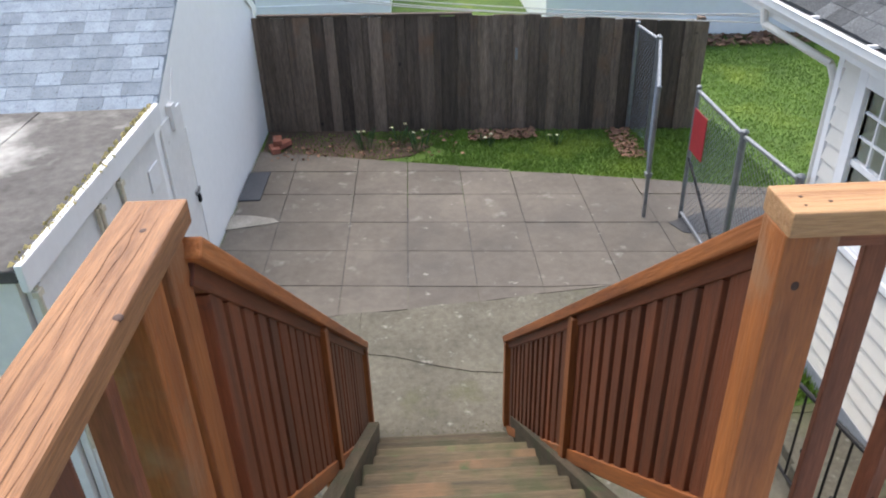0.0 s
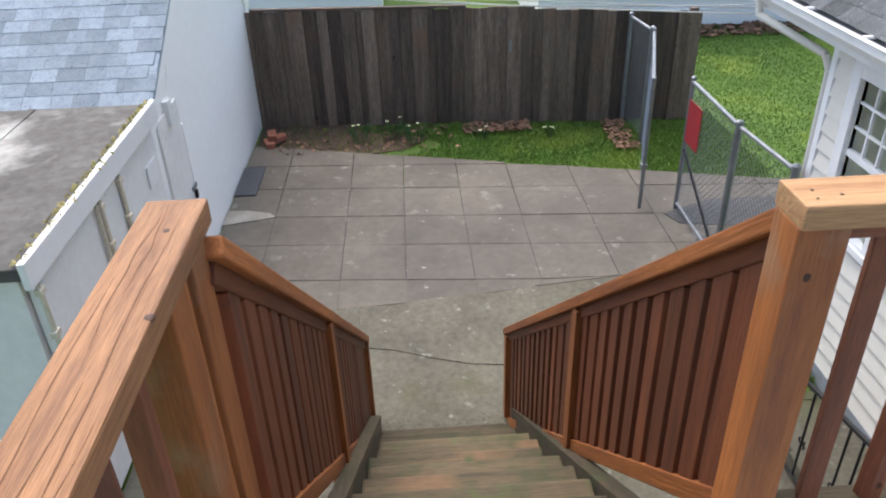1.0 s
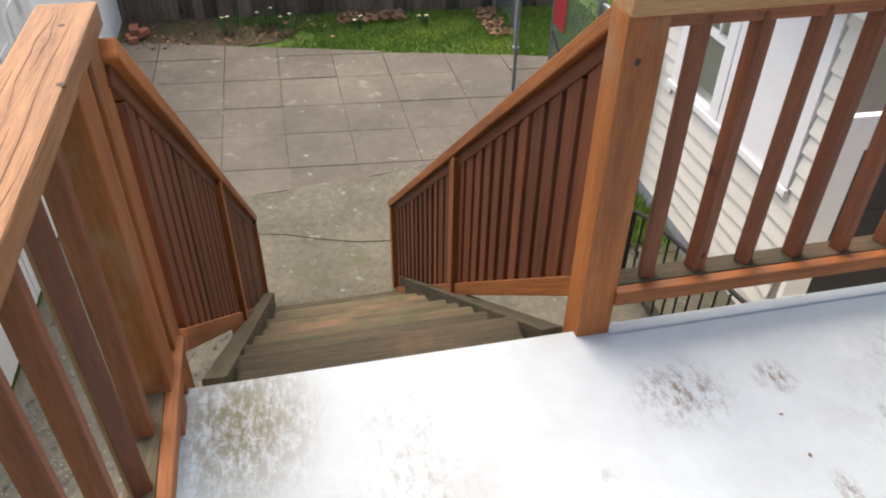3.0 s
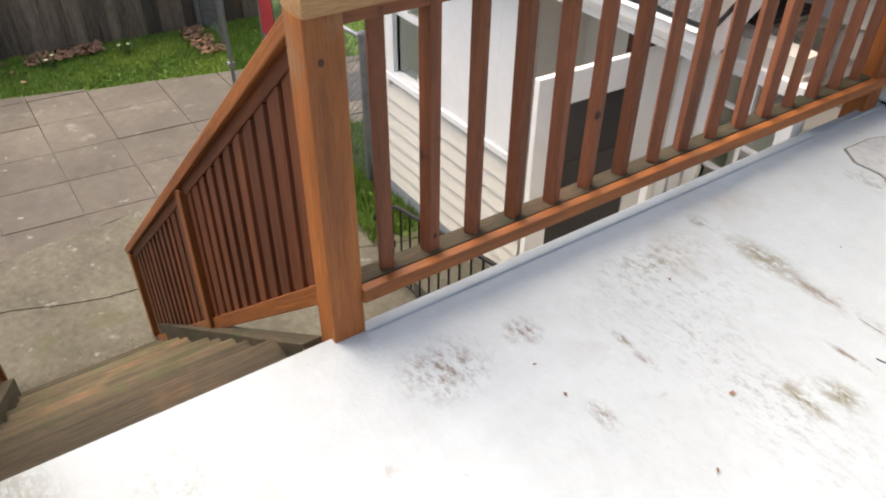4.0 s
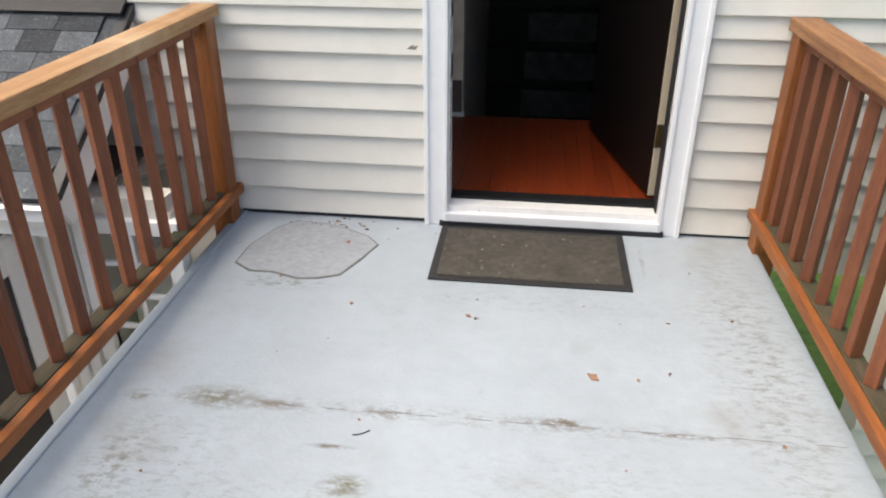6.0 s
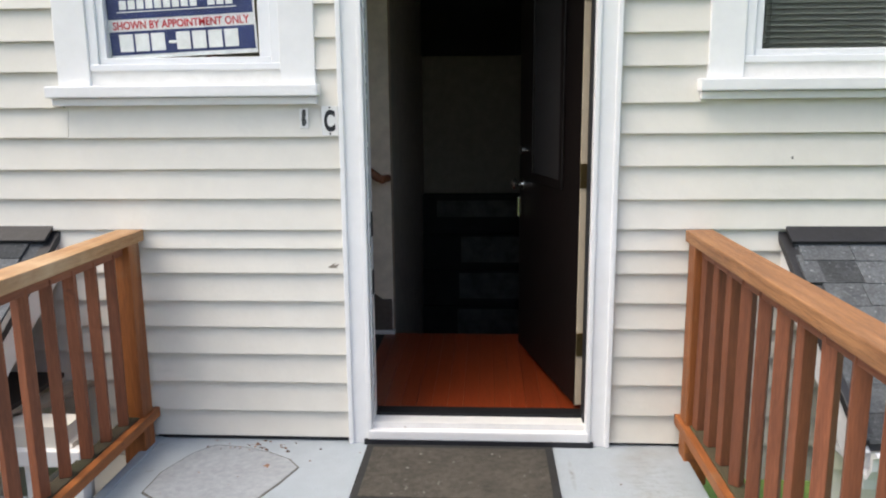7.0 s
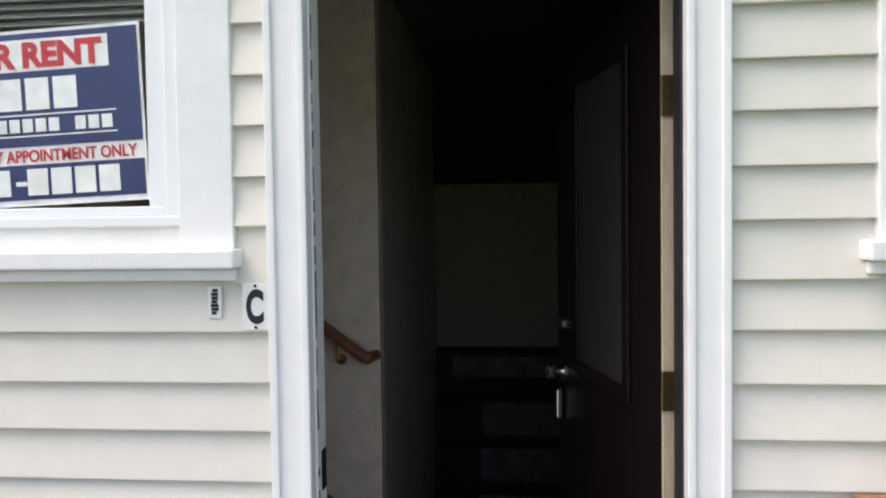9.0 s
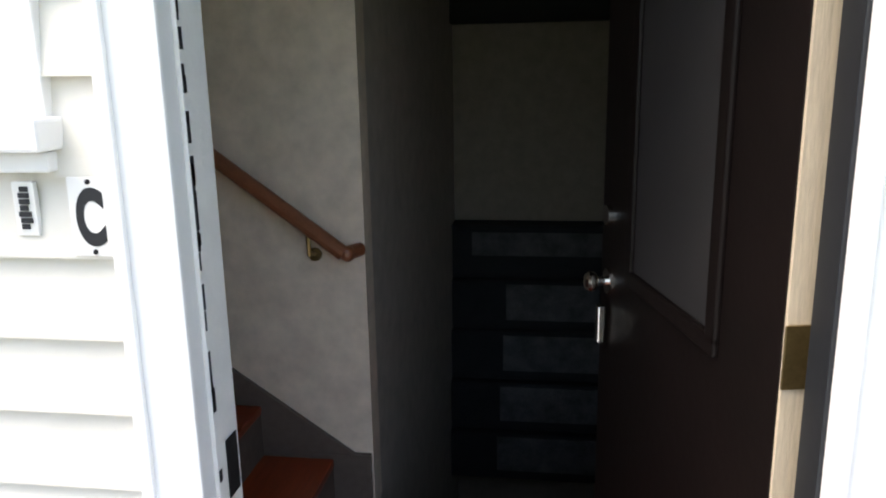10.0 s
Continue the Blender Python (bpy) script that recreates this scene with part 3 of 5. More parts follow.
sg = block("sign_plate", (-6.53, -0.676, -1.25), (-6.23, -0.668, -0.86), REDSIGN, g2, 0.001, "faded red plastic sign with no legible words")
chain_panel("chain_link_fence", -5.55, -0.652, -4.75, -0.59, "galvanised chain-link fence ending at the house corner", "chain-link run", posts=(True, True), r=0.028)

# ---------------------------------------------------------------- shingles
def shingles(parent, corner, along, up, length, run, m, tab=0.2, show=0.135, limit=300, near=99.0, name="shingle"):
    """Courses of asphalt tabs on a slope, lowest course first."""
    corner, along, up = Vector(corner), Vector(along).normalized(), Vector(up).normalized()
    nor = along.cross(up)
    if nor.z < 0:
        nor = -nor
    shapes = []
    for q in range(5):
        w = tab * (0.8 + 0.1 * q)
        me = bpy.data.meshes.new(name)
        vs = [along * a + up * b + nor * c for a in (0, w - 0.0025) for b, c in ((0, 0.0), (0, 0.007), (show * 1.3, 0.003), (show * 1.3, -0.004))]
        me.from_pydata([tuple(v) for v in vs], [], [(0, 1, 2, 3), (7, 6, 5, 4), (1, 5, 6, 2), (0, 4, 5, 1), (3, 2, 6, 7), (0, 3, 7, 4)])
        me.materials.append(m)
        shapes.append((w, me))
    base = root_place(parent)
    count, row = 0, 0
    rest_v, rest_f = [], []
    while row * show < run:
        a = -random.uniform(0, tab)
        while a < length:
            w, me = random.choice(shapes)
            if a >= -0.1 and a + w <= length + 0.06:
                at = corner + along * max(a, 0) + up * (row * show + random.uniform(-0.003, 0.003)) - base
                if count < limit and a < near:
                    ob = new(name, me)
                    ob.parent = parent
                    ob.location = at
                    count += 1
                else:
                    n = len(rest_v)
                    rest_v += [tuple(at + v.co) for v in me.vertices]
                    rest_f += [tuple(n + q for q in p.vertices) for p in me.polygons]
            a += w
        row += 1
    if rest_v:
        me = bpy.data.meshes.new("shingle_field")
        me.from_pydata(rest_v, [], rest_f)
        me.materials.append(m)
        ob = new("shingle_field", me)
        ob.parent = parent
        ob["kind"] = "stuff"


# ---------------------------------------------------------------- white garage
GY = -5.0
garage = thing("garage", (-7.3, -7.2, GZ), "white garage with a blue-grey shingled gable roof", "garage")
X0, X1, XR, ZE, ZR = -9.5, -5.5, -7.5, -0.45, 0.70
wb = bmesh.new()
def gable(bm, y0, y1):
    pts = [(X0, GZ - 0.05), (X1, GZ - 0.05), (X1, ZE), (XR, ZR), (X0, ZE)]
    a = [bm.verts.new((x, y0, z)) for x, z in pts]
    b = [bm.verts.new((x, y1, z)) for x, z in pts]
    bm.faces.new(a)
    bm.faces.new(b[::-1])
    for k in range(5):
        bm.faces.new((a[k], b[k], b[(k + 1) % 5], a[(k + 1) % 5]))
    bmesh.ops.recalc_face_normals(bm, faces=bm.faces)
    return bm
part("gable_wall", gable(bmesh.new(), GY, GY - 0.14), STUCCO, garage)
part("gable_wall", gable(bmesh.new(), -9.46, -9.6), STUCCO, garage)
block("side_wall", (X1 - 0.14, -9.46, GZ - 0.05), (X1, GY - 0.14, ZE), STUCCO, garage)
block("side_wall", (X0, -9.46, GZ - 0.05), (X0 + 0.14, GY - 0.14, ZE), STUCCO, garage)
slope = math.hypot(XR - X1, ZR - ZE)
for s, xe in ((1, X1), (-1, X0)):
    rf = bmesh.new()
    dx, dz = (XR - xe), (ZR - ZE)
    pts = [(xe - dx * 0.06, ZE - dz * 0.06), (XR, ZR), (XR, ZR + 0.05), (xe - dx * 0.06, ZE - dz * 0.06 + 0.05)]
    a = [rf.verts.new((x, GY + 0.02, z)) for x, z in pts]
    b = [rf.verts.new((x, -9.65, z)) for x, z in pts]
    for k in range(4):
        rf.faces.new((a[k], b[k], b[(k + 1) % 4], a[(k + 1) % 4]))
    rf.faces.new(a[::-1])
    rf.faces.new(b)
    bmesh.ops.recalc_face_normals(rf, faces=rf.faces)
    slab_r = part("roof", rf, SHINGLE, garage)
    if s == 1:
        shingles(slab_r, (xe - dx * 0.07, GY + 0.03, ZE - dz * 0.07 + 0.052), (0, -1, 0), (dx, 0, dz), 4.6, slope * 1.06, SHINGLE, 0.17, 0.128, 300, 2.2)
timber("rake_board", (X1 + 0.10, GY + 0.012, ZE - 0.11), (XR, GY + 0.012, ZR - 0.055), 0.02, 0.1, STUCCO, garage)
timber("rake_board", (X0 - 0.10, GY + 0.012, ZE - 0.11), (XR, GY + 0.012, ZR - 0.055), 0.02, 0.1, STUCCO, garage)
gd = block("door", (-6.14, GY, GZ + 0.02), (-5.6, GY + 0.02, -0.5), CHIPPED, garage, 0.004, "white painted side door")
block("hasp", (-6.17, GY + 0.02, -1.28), (-6.05, GY + 0.035, -1.24), GALV, gd, 0.003, "rusty steel hasp")
part("padlock", cube(bmesh.new(), (-6.13, GY + 0.02, -1.36), (-6.09, GY + 0.045, -1.29), 0.005), IRON, gd)
timber("door_trim", (-6.17, GY + 0.012, GZ), (-6.17, GY + 0.012, -0.72), 0.03, 0.024, STUCCO, garage)
vent = block("vent_box", (-5.93, GY, -0.62), (-5.83, GY + 0.05, -0.42), CHIPPED, garage, 0.006, "small grey vent box")
pipe("wire", (-5.85, GY + 0.03, -0.45), (-6.12, GY + 0.02, -0.22), 0.005, CHIPPED, garage)
timber("corner_board", (X0 + 0.06, GY + 0.01, GZ), (X0 + 0.06, GY + 0.01, ZE), 0.1, 0.02, STUCCO, garage)

# ---------------------------------------------------------------- flat-roofed shed
shed = thing("shed", (-4.4, -6.4, GZ), "low white shed with chipped doors and mossy flat roof", "shed")
SY, SZ = -4.95, -0.30
block("wall", (-5.44, -8.2, GZ - 0.03), (-5.36, SY - 0.05, SZ - 0.08), CHIPPED, shed)
block("wall", (-3.43, -8.2, GZ - 0.03), (-3.35, SY - 0.05, SZ - 0.08), CHIPPED, shed)
block("wall", (-5.36, -8.2, GZ - 0.03), (-3.43, -8.12, SZ - 0.08), CHIPPED, shed)
roof = block("roof", (-5.46, -8.25, SZ - 0.07), (-3.3, SY + 0.0, SZ), ROLLROOF, shed, 0.01, "stained roll roofing")
for y in (-5.75, -6.6):
    block("lap_seam", (-5.45, y - 0.025, SZ), (-3.31, y + 0.025, SZ + 0.008), ROLLROOF, roof, 0.003)
fb = bmesh.new()
cube(fb, (-5.47, SY + 0.003, SZ - 0.115), (-3.29, SY + 0.04, SZ + 0.03), 0.008)
part("fascia", fb, WHITE, shed, "peeling white fascia")
mv, mf = [], []
for k in range(260):
    x, y = random.uniform(-5.46, -3.32), SY + random.uniform(-0.035, 0.035)
    r = random.uniform(0.006, 0.022)
    n = len(mv)
    mv += [(x - r, y - r * 0.5, SZ + 0.02), (x + r * 1.2, y - r * 0.4, SZ + 0.02), (x + r * 0.7, y + r * 0.6, SZ + 0.02), (x - r * 0.8, y + r * 0.5, SZ + 0.02), (x, y, SZ + 0.032 + r * 0.35)]
    mf += [(n, n + 1, n + 4), (n + 1, n + 2, n + 4), (n + 2, n + 3, n + 4), (n + 3, n, n + 4)]
mm = bpy.data.meshes.new("moss_edge")
mm.from_pydata(mv, [], mf)
mm.materials.append(MOSS)
moss = new("moss_edge", mm)
moss.parent = roof
moss.location = -root_place(roof)
moss["kind"] = "stuff"
xs = -5.38
for k, w in enumerate((0.80, 0.34, 0.86)):
    d = block("door", (xs + 0.007, SY - 0.04, GZ + 0.03), (xs + w - 0.007, SY, SZ - 0.135), CHIPPED, shed, 0.005, "flat white panel door")
    if k % 2 == 0:
        block("stile", (xs + w - 0.06, SY, GZ + 0.06), (xs + w - 0.02, SY + 0.014, SZ - 0.15), CHIPPED, d, 0.003)
    pipe("hinge_pin", (xs + w - 0.004, SY + 0.018, GZ + 0.5), (xs + w - 0.004, SY + 0.018, SZ - 0.14), 0.013, CREAMPIPE, d, "cream painted hinge rod")
    if k % 2:
        pipe("hinge_pin", (xs + w + 0.055, SY + 0.018, GZ + 0.5), (xs + w + 0.055, SY + 0.018, SZ - 0.14), 0.011, CREAMPIPE, d, "cream painted hinge rod")
    for zz in (SZ - 0.17, SZ - 0.42):
        block("hinge", (xs + w - 0.03, SY + 0.002, zz - 0.02), (xs + w + 0.026, SY + 0.036, zz + 0.015), CREAMPIPE, d, 0.004, "cream painted hinge knuckle")
    xs += w
block("patch_plate", (-5.28, SY + 0.002, -0.78), (-5.08, SY + 0.012, -0.62), WHITE, shed, 0.002, "bright white patch plate")

# ---------------------------------------------------------------- far buildings and cables
for nm, y0, y1, xx in (("far_house", -9.5, -3.55, -15.2), ("far_house", -0.9, 7.5, -13.1)):
    fh = thing(nm, (xx - 2, (y0 + y1) / 2, GZ), "pale neighbouring house beyond the board fence", "house")
    block("wall", (xx - 5, y0, GZ - 0.05), (xx, y1, 0.0), STUCCO, fh)
    rb = bmesh.new()
    pts = [(xx + 0.4, -0.02), (xx - 2.5, 1.2), (xx - 5.4, -0.02)]
    a = [rb.verts.new((x, y0 - 0.3, z)) for x, z in pts]
    b = [rb.verts.new((x, y1 + 0.3, z)) for x, z in pts]
    rb.faces.new(a)
    rb.faces.new(b[::-1])
    for k in range(3):
        rb.faces.new((a[k], b[k], b[(k + 1) % 3], a[(k + 1) % 3]))
    bmesh.ops.recalc_face_normals(rb, faces=rb.faces)
    part("roof", rb, FARROOF, fh)
    block("gutter", (xx + 0.40, y0 - 0.3, -0.1), (xx + 0.5, y1 + 0.3, -0.02), WHITE, fh, 0.01)
    block("foundation", (xx, y0, GZ - 0.05), (xx + 0.03, y1, GZ + 0.25), STUCCO, fh)
cables = thing("overhead_cables", (-7, -1.5, 0), "sagging pale service cables to the eave", "cable")
for a, b, sag in (((-8.0, -4.94, 0.05), (-5.4, -0.76, 0.19), 0.05), ((-8.25, -4.94, -0.02), (-5.4, -0.76, 0.15), 0.06), ((-8.0, -4.94, 0.03), (-5.4, -0.76, 0.21), 0.10)):
    cb = bmesh.new()
    P = [Vector(a).lerp(Vector(b), k / 10) - Vector((0, 0, sag * math.sin(math.pi * k / 10))) for k in range(11)]
    rings = [[cb.verts.new(p + Vector((0.005 * math.cos(q * 1.2566), 0, 0.005 * math.sin(q * 1.2566)))) for q in range(5)] for p in P]
    for k in range(10):
        for q in range(5):
            cb.faces.new((rings[k][q], rings[k][(q + 1) % 5], rings[k + 1][(q + 1) % 5], rings[k + 1][q]))
    part("cable", cb, CABLE, cables)


def lpart(name, bm, m, parent, label=""):
    """Like part(), with the bmesh already in the parent's own frame."""
    me = bpy.data.meshes.new(name)
    bm.to_mesh(me)
    bm.free()
    me.materials.append(m)
    ob = new(name, me)
    ob.parent = parent
    if label:
        ob["label"] = label
    return ob


# ---------------------------------------------------------------- deck
DX0, DX1, DY0 = -1.375, 0.83, -3.53
deck = tagged(block("floor", (DX0, DY0, -0.12), (DX1, 0.0, 0.0), DECK, bevel=0.006), "pale grey deck membrane with mildew stains", "deck floor", kind="structure")
edge = part("drip_edge", cube(bmesh.new(), (DX0 - 0.004, -2.428, -0.09), (DX0 + 0.035, 0.0, 0.006), 0.005), DECK, deck)
sb = bmesh.new()
x = -1.34
while x < 0.80:
    d = random.uniform(0.02, 0.09)
    y = -1.292 + 0.010 * (x + 1.34) + random.uniform(-0.0025, 0.0025)
    if random.random() < 0.7:
        w = random.uniform(0.0006, 0.0016)
        prism(sb, [(x, y), (x + d * 0.5, y - w), (x + d, y + 0.010 * d), (x + d * 0.5, y + 0.005 * d + w)], -0.002, 0.0011)
    x += d
part("membrane_seam", sb, CAULK, deck)
pts = [(-1.215, -0.475), (-1.21, -0.32), (-1.15, -0.16), (-1.085, -0.086), (-0.96, -0.10), (-0.85, -0.14), (-0.75, -0.20), (-0.70, -0.265), (-0.74, -0.39), (-0.795, -0.522), (-0.87, -0.555), (-0.945, -0.565), (-1.05, -0.53), (-1.14, -0.53)]
rim = [(x + 0.009 * (x + 0.97) / 0.3, y + 0.009 * (y + 0.33) / 0.24) for x, y in pts]
part("patch_rim", prism(bmesh.new(), rim, -0.001, 0.0022), CAULK, deck)
part("patch", prism(bmesh.new(), pts, -0.001, 0.0044), PATCH, deck, "grey repair patch in the membrane")
under = tagged(block("wall_under_deck", (DX0 + 0.06, DY0 + 0.05, GZ - 0.05), (DX1 - 0.05, 0.02, -0.12), SIDING, bevel=0), "cream wall below the deck", "wall", kind="structure")
debris = chips("leaf_crumbs", scatter(46, -1.2, 0.7, -2.2, -0.1, z=0.003) + scatter(30, -1.1, -0.75, -0.14, -0.03, z=0.004), 0.008, LITTER, "dry leaf crumbs on the deck", "leaves")
for lx, ly, s in ((0.131, -1.045, 0.024), (-0.82, -0.26, 0.018), (-0.70, -0.72, 0.010), (-0.28, -0.75, 0.012)):
    lf = bmesh.new()
    a0 = random.uniform(0, 6)
    prism(lf, [(lx + s * r * math.cos(a0 + q), ly + s * r * math.sin(a0 + q)) for q, r in ((0, 1), (0.7, 0.5), (1.5, 0.8), (2.4, 0.4), (3.2, 0.9), (4.2, 0.45), (5.2, 0.7))], 0.002, 0.006)
    tagged(part("dry_leaf", lf, LITTER), "small crumpled dry leaf on the deck", "leaf", "dry leaves")
tw = bmesh.new()
for k in range(6):
    a, b = k / 6, (k + 1) / 6
    tube(tw, (-0.54 + 0.045 * a, -1.39 + 0.025 * a * a, 0.003), (-0.54 + 0.045 * b, -1.39 + 0.025 * b * b, 0.003), 0.0016, 5)
tagged(part("twig", tw, IRON), "thin dark curved twig on the deck", "twig")

doormat = thing("doormat", (-0.08, -0.28, 0), "worn dark brown doormat with black rubber border", "doormat")
mb = bmesh.new()
cube(mb, (-0.456, -0.518, 0.0015), (0.303, -0.058, 0.008), 0.003)
part("border", mb, RUBBER, doormat)
part("mat_surface", cube(bmesh.new(), (-0.426, -0.486, 0.006), (0.273, -0.09, 0.0125), 0.003), MATFIELD, doormat)


# ---------------------------------------------------------------- railings
def railing(label, a, b, posts, first, last, flip, capwood=CAPWOOD):
    """A level rail from a to b: flat cap, flat bottom rail, square balusters between."""
    a, b = Vector((*a, 0)), Vector((*b, 0))
    way = (b - a).normalized()
    th = thing("railing", (a + b) / 2, label, "railing", "deck railings")
    L = (b - a).length
    up = (0, 0, 1)
    timber("cap", a + Vector((0, 0, 0.879)), b + Vector((0, 0, 0.879)), 0.104, 0.046, capwood, th, "weathered flat cap", 0.005)
    timber("top_rail", a + way * 0.1 + Vector((0, 0, 0.838)), b + Vector((0, 0, 0.838)), 0.04, 0.04, BALWOOD, th)
    side = Vector((-way.y, way.x, 0)) * flip
    timber("bottom_rail", a + way * 0.085 + Vector((0, 0, 0.13)), b + Vector((0, 0, 0.13)), 0.06, 0.042, TREADWOOD, th, "weathered bottom rail")
    timber("facing_strip", a + way * 0.085 + side * 0.045 + Vector((0, 0, 0.127)), b + side * 0.045 + Vector((0, 0, 0.127)), 0.03, 0.042, CEDAR, th, "orange-stained facing strip")
    for d in posts:
        p = a + way * d
        timber("post", p + Vector((0, 0, -0.10)), p + Vector((0, 0, 0.859)), 0.09, 0.09, CEDAR, th, "", 0.005)
    n = max(1, round((last - first) / 0.1415))
    for k in range(n + 1):
        p = a + way * (first + (last - first) * k / n)
        q = Vector((random.uniform(-0.003, 0.003), random.uniform(-0.003, 0.003), 0))
        timber("baluster", p + Vector((0, 0, 0.151)) + q, p + Vector((0, 0, 0.838)), 0.038, 0.038, BALWOOD, th, "", 0.003, roll=random.uniform(-0.04, 0.04))
    return th


RX = -1.395
railing("stained cedar railing from newel to house wall", (RX, -2.515), (RX, -0.03), (0.045, 2.405), 0.183, 2.2905, -1, CAPPALE)
railing("stained cedar railing along the deck side", (0.853, -3.54), (0.853, -0.03), (0.06, 1.75, 3.435), 0.2, 3.36, 1)
railing("stained cedar front railing with a checked cap", (-1.49, -3.54), (0.785, -3.54), (0.09, 0.215), 0.36, 2.2, 1)


def knot(name, at, size, m, parent):
    """A flat dark mark in the face of a timber."""
    return part(name, ball(bmesh.new(), at, size, 10), m, parent)


KNOT = material("dark_knot", (0.075, 0.028, 0.014), (0.045, 0.018, 0.010), 30, 0.6, bump=0.2)
CRACK = material("drying_check", (0.14, 0.068, 0.034), (0.085, 0.04, 0.02), 12, 0.9, bump=0)
rails = [o for o in scene.objects if o.name.startswith("railing")]
for at, size in (((-1.3495, -2.482, 0.762), (0.0012, 0.007, 0.009)), ((-1.3755, -1.640, 0.40), (0.004, 0.013, 0.016)), ((-1.3755, -1.92, 0.51), (0.002, 0.005, 0.006)),
                 ((-1.3755, -2.051, 0.74), (0.002, 0.008, 0.008)), ((-1.3755, -2.191, 0.2), (0.002, 0.009, 0.010)), ((-1.40, -2.48, 0.9015), (0.004, 0.004, 0.002)), ((-1.38, -2.44, 0.9015), (0.004, 0.004, 0.002)),
                 ((-1.37, -2.485, 0.9015), (0.003, 0.003, 0.002))):
    knot("knot", at, size, KNOT, rails[0])
front = rails[2]
for at, size in (((-1.145, -3.493, 0.8995), (0.010, 0.008, 0.004)), ((-0.78, -3.55, 0.9015), (0.012, 0.008, 0.002)), ((-1.38, -3.53, 0.9015), (0.008, 0.006, 0.0015))):
    knot("knot", at, size, KNOT, front)
for y, x0, x1, w in ((-3.515, -1.42, -0.62, 0.0035), (-3.535, -1.02, -0.35, 0.005), (-3.553, -1.44, -1.08, 0.003), (-3.566, -1.25, -0.55, 0.003), (-3.502, -0.95, -0.5, 0.0025), (-3.545, -1.46, -1.2, 0.003)):
    top, low = [], []
    for k in range(31):
        a = k / 30
        ya = y + 0.005 * math.sin(4 * a + 360 * y) + 0.0015 * math.sin(15 * a)
        ww = w * 0.55 * (0.15 + math.sin(math.pi * a)) * (0.75 + 0.25 * math.sin(31 * a + 50 * y))
        top.append((x0 + (x1 - x0) * a, ya + ww / 2))
        low.append((x0 + (x1 - x0) * a, ya - ww / 2))
    cb = prism(bmesh.new(), low + top[::-1], 0.9, 0.9026)
    part("drying_check", cb, CRACK, front, "dark drying check in the cap")


def rail_z(x):
    return 0.862 + 0.853 * (x + 1.44)


def stair_rail(label, y0, y1, out):
    """A raking stair rail: cap, sub-rail, bottom rail, posts and a close row of balusters."""
    th = thing("stair_railing", (-2.6, (y0 + y1) / 2, -0.9), label, "railing", "stair railings")

    def yat(x):
        return y0 + (y1 - y0) * (x + 1.44) / (-2.545)
    def pt(x, dz, dy=0.0):
        return (x, yat(x) + out * (0.04 + dy), rail_z(x) + dz)
    timber("cap", pt(-1.442, -0.028), pt(-3.985, -0.028), 0.085, 0.04, CEDAR, th, "orange-stained raking cap", 0.005)
    timber("top_rail", pt(-1.442, -0.075), pt(-3.95, -0.075), 0.04, 0.05, SHADEBAL, th)
    timber("bottom_rail", pt(-1.442, -0.765), pt(-3.95, -0.765), 0.05, 0.055, CEDAR, th)
    for x in (-2.60, -3.945):
        z = rail_z(x) - 0.05
        timber("post", (x, yat(x) + out * 0.04, GZ), (x, yat(x) + out * 0.04, z), 0.075, 0.075, CEDAR, th)
    x = -1.54
    while x > -3.89:
        if abs(x + 2.60) > 0.06:
            timber("baluster", (x, yat(x) + out * 0.04, rail_z(x) - 0.75), (x, yat(x) + out * 0.04, rail_z(x) - 0.08), 0.080, 0.03, SHADEBAL, th, "", 0.003,
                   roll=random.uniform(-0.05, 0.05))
        x -= 0.0995
    return th


stair_rail("stained cedar stair railing on the house side", -2.50, -2.64, 1)
stair_rail("stained cedar stair railing on the shed side", -3.468, -3.462, -1)

stairs = thing("staircase", (-2.5, -2.96, GZ), "weathered wooden stairs down to the patio", "stairs")
RUN, RISE = 0.229, 0.183
for k in range(1, 11):
    xb = -1.40 - RUN * (k - 1)
    z = -RISE * k
    dy = random.uniform(-0.018, 0.018)
    tr = timber("tread", (xb - RUN / 2 - 0.026, -3.40 + dy, z - 0.02), (xb - RUN / 2 - 0.026, -2.57 - 0.004 * k + dy + random.uniform(-0.01, 0.01), z - 0.02), RUN - 0.008, 0.042, TREADWOOD, stairs, "", 0.013)
timber("riser", (-1.392, -3.42, -0.105), (-1.392, -2.55, -0.105), 0.025, 0.14, TREADWOOD, stairs)
for y, yb in ((-3.452, -3.452), (-2.528, -2.575)):
    timber("stringer", (-1.42, y, -0.165), (-3.76, yb, -2.055 + 0.17), 0.065, 0.20, TREADWOOD, stairs, "", 0.004)

# ---------------------------------------------------------------- upper house wall
DOOR_L, DOOR_R = -0.452, 0.452
WL = (-1.475, -0.80, 1.515, 2.75)
WR = (1.023, 1.70, 1.525, 2.75)
core = bmesh.new()
for x0, x1, z0, z1 in ((-6.5, WL[0], -0.15, 3.3), (WL[0], WL[1], -0.15, WL[2]), (WL[0], WL[1], WL[3], 3.3), (WL[1], DOOR_L, -0.15, 3.3), (DOOR_L, DOOR_R, -0.15, 0.07), (DOOR_L, DOOR_R, 2.16, 3.3),
                       (DOOR_R, WR[0], -0.15, 3.3), (WR[0], WR[1], -0.15, WR[2]), (WR[0], WR[1], WR[3], 3.3), (WR[1], 5.0, -0.15, 3.3)):
    cube(core, (x0, 0.002, z0), (x1, 0.075, z1))
wall = tagged(part("wall_house", core, SIDING), "cream painted lap-sided house wall", "wall", kind="structure")
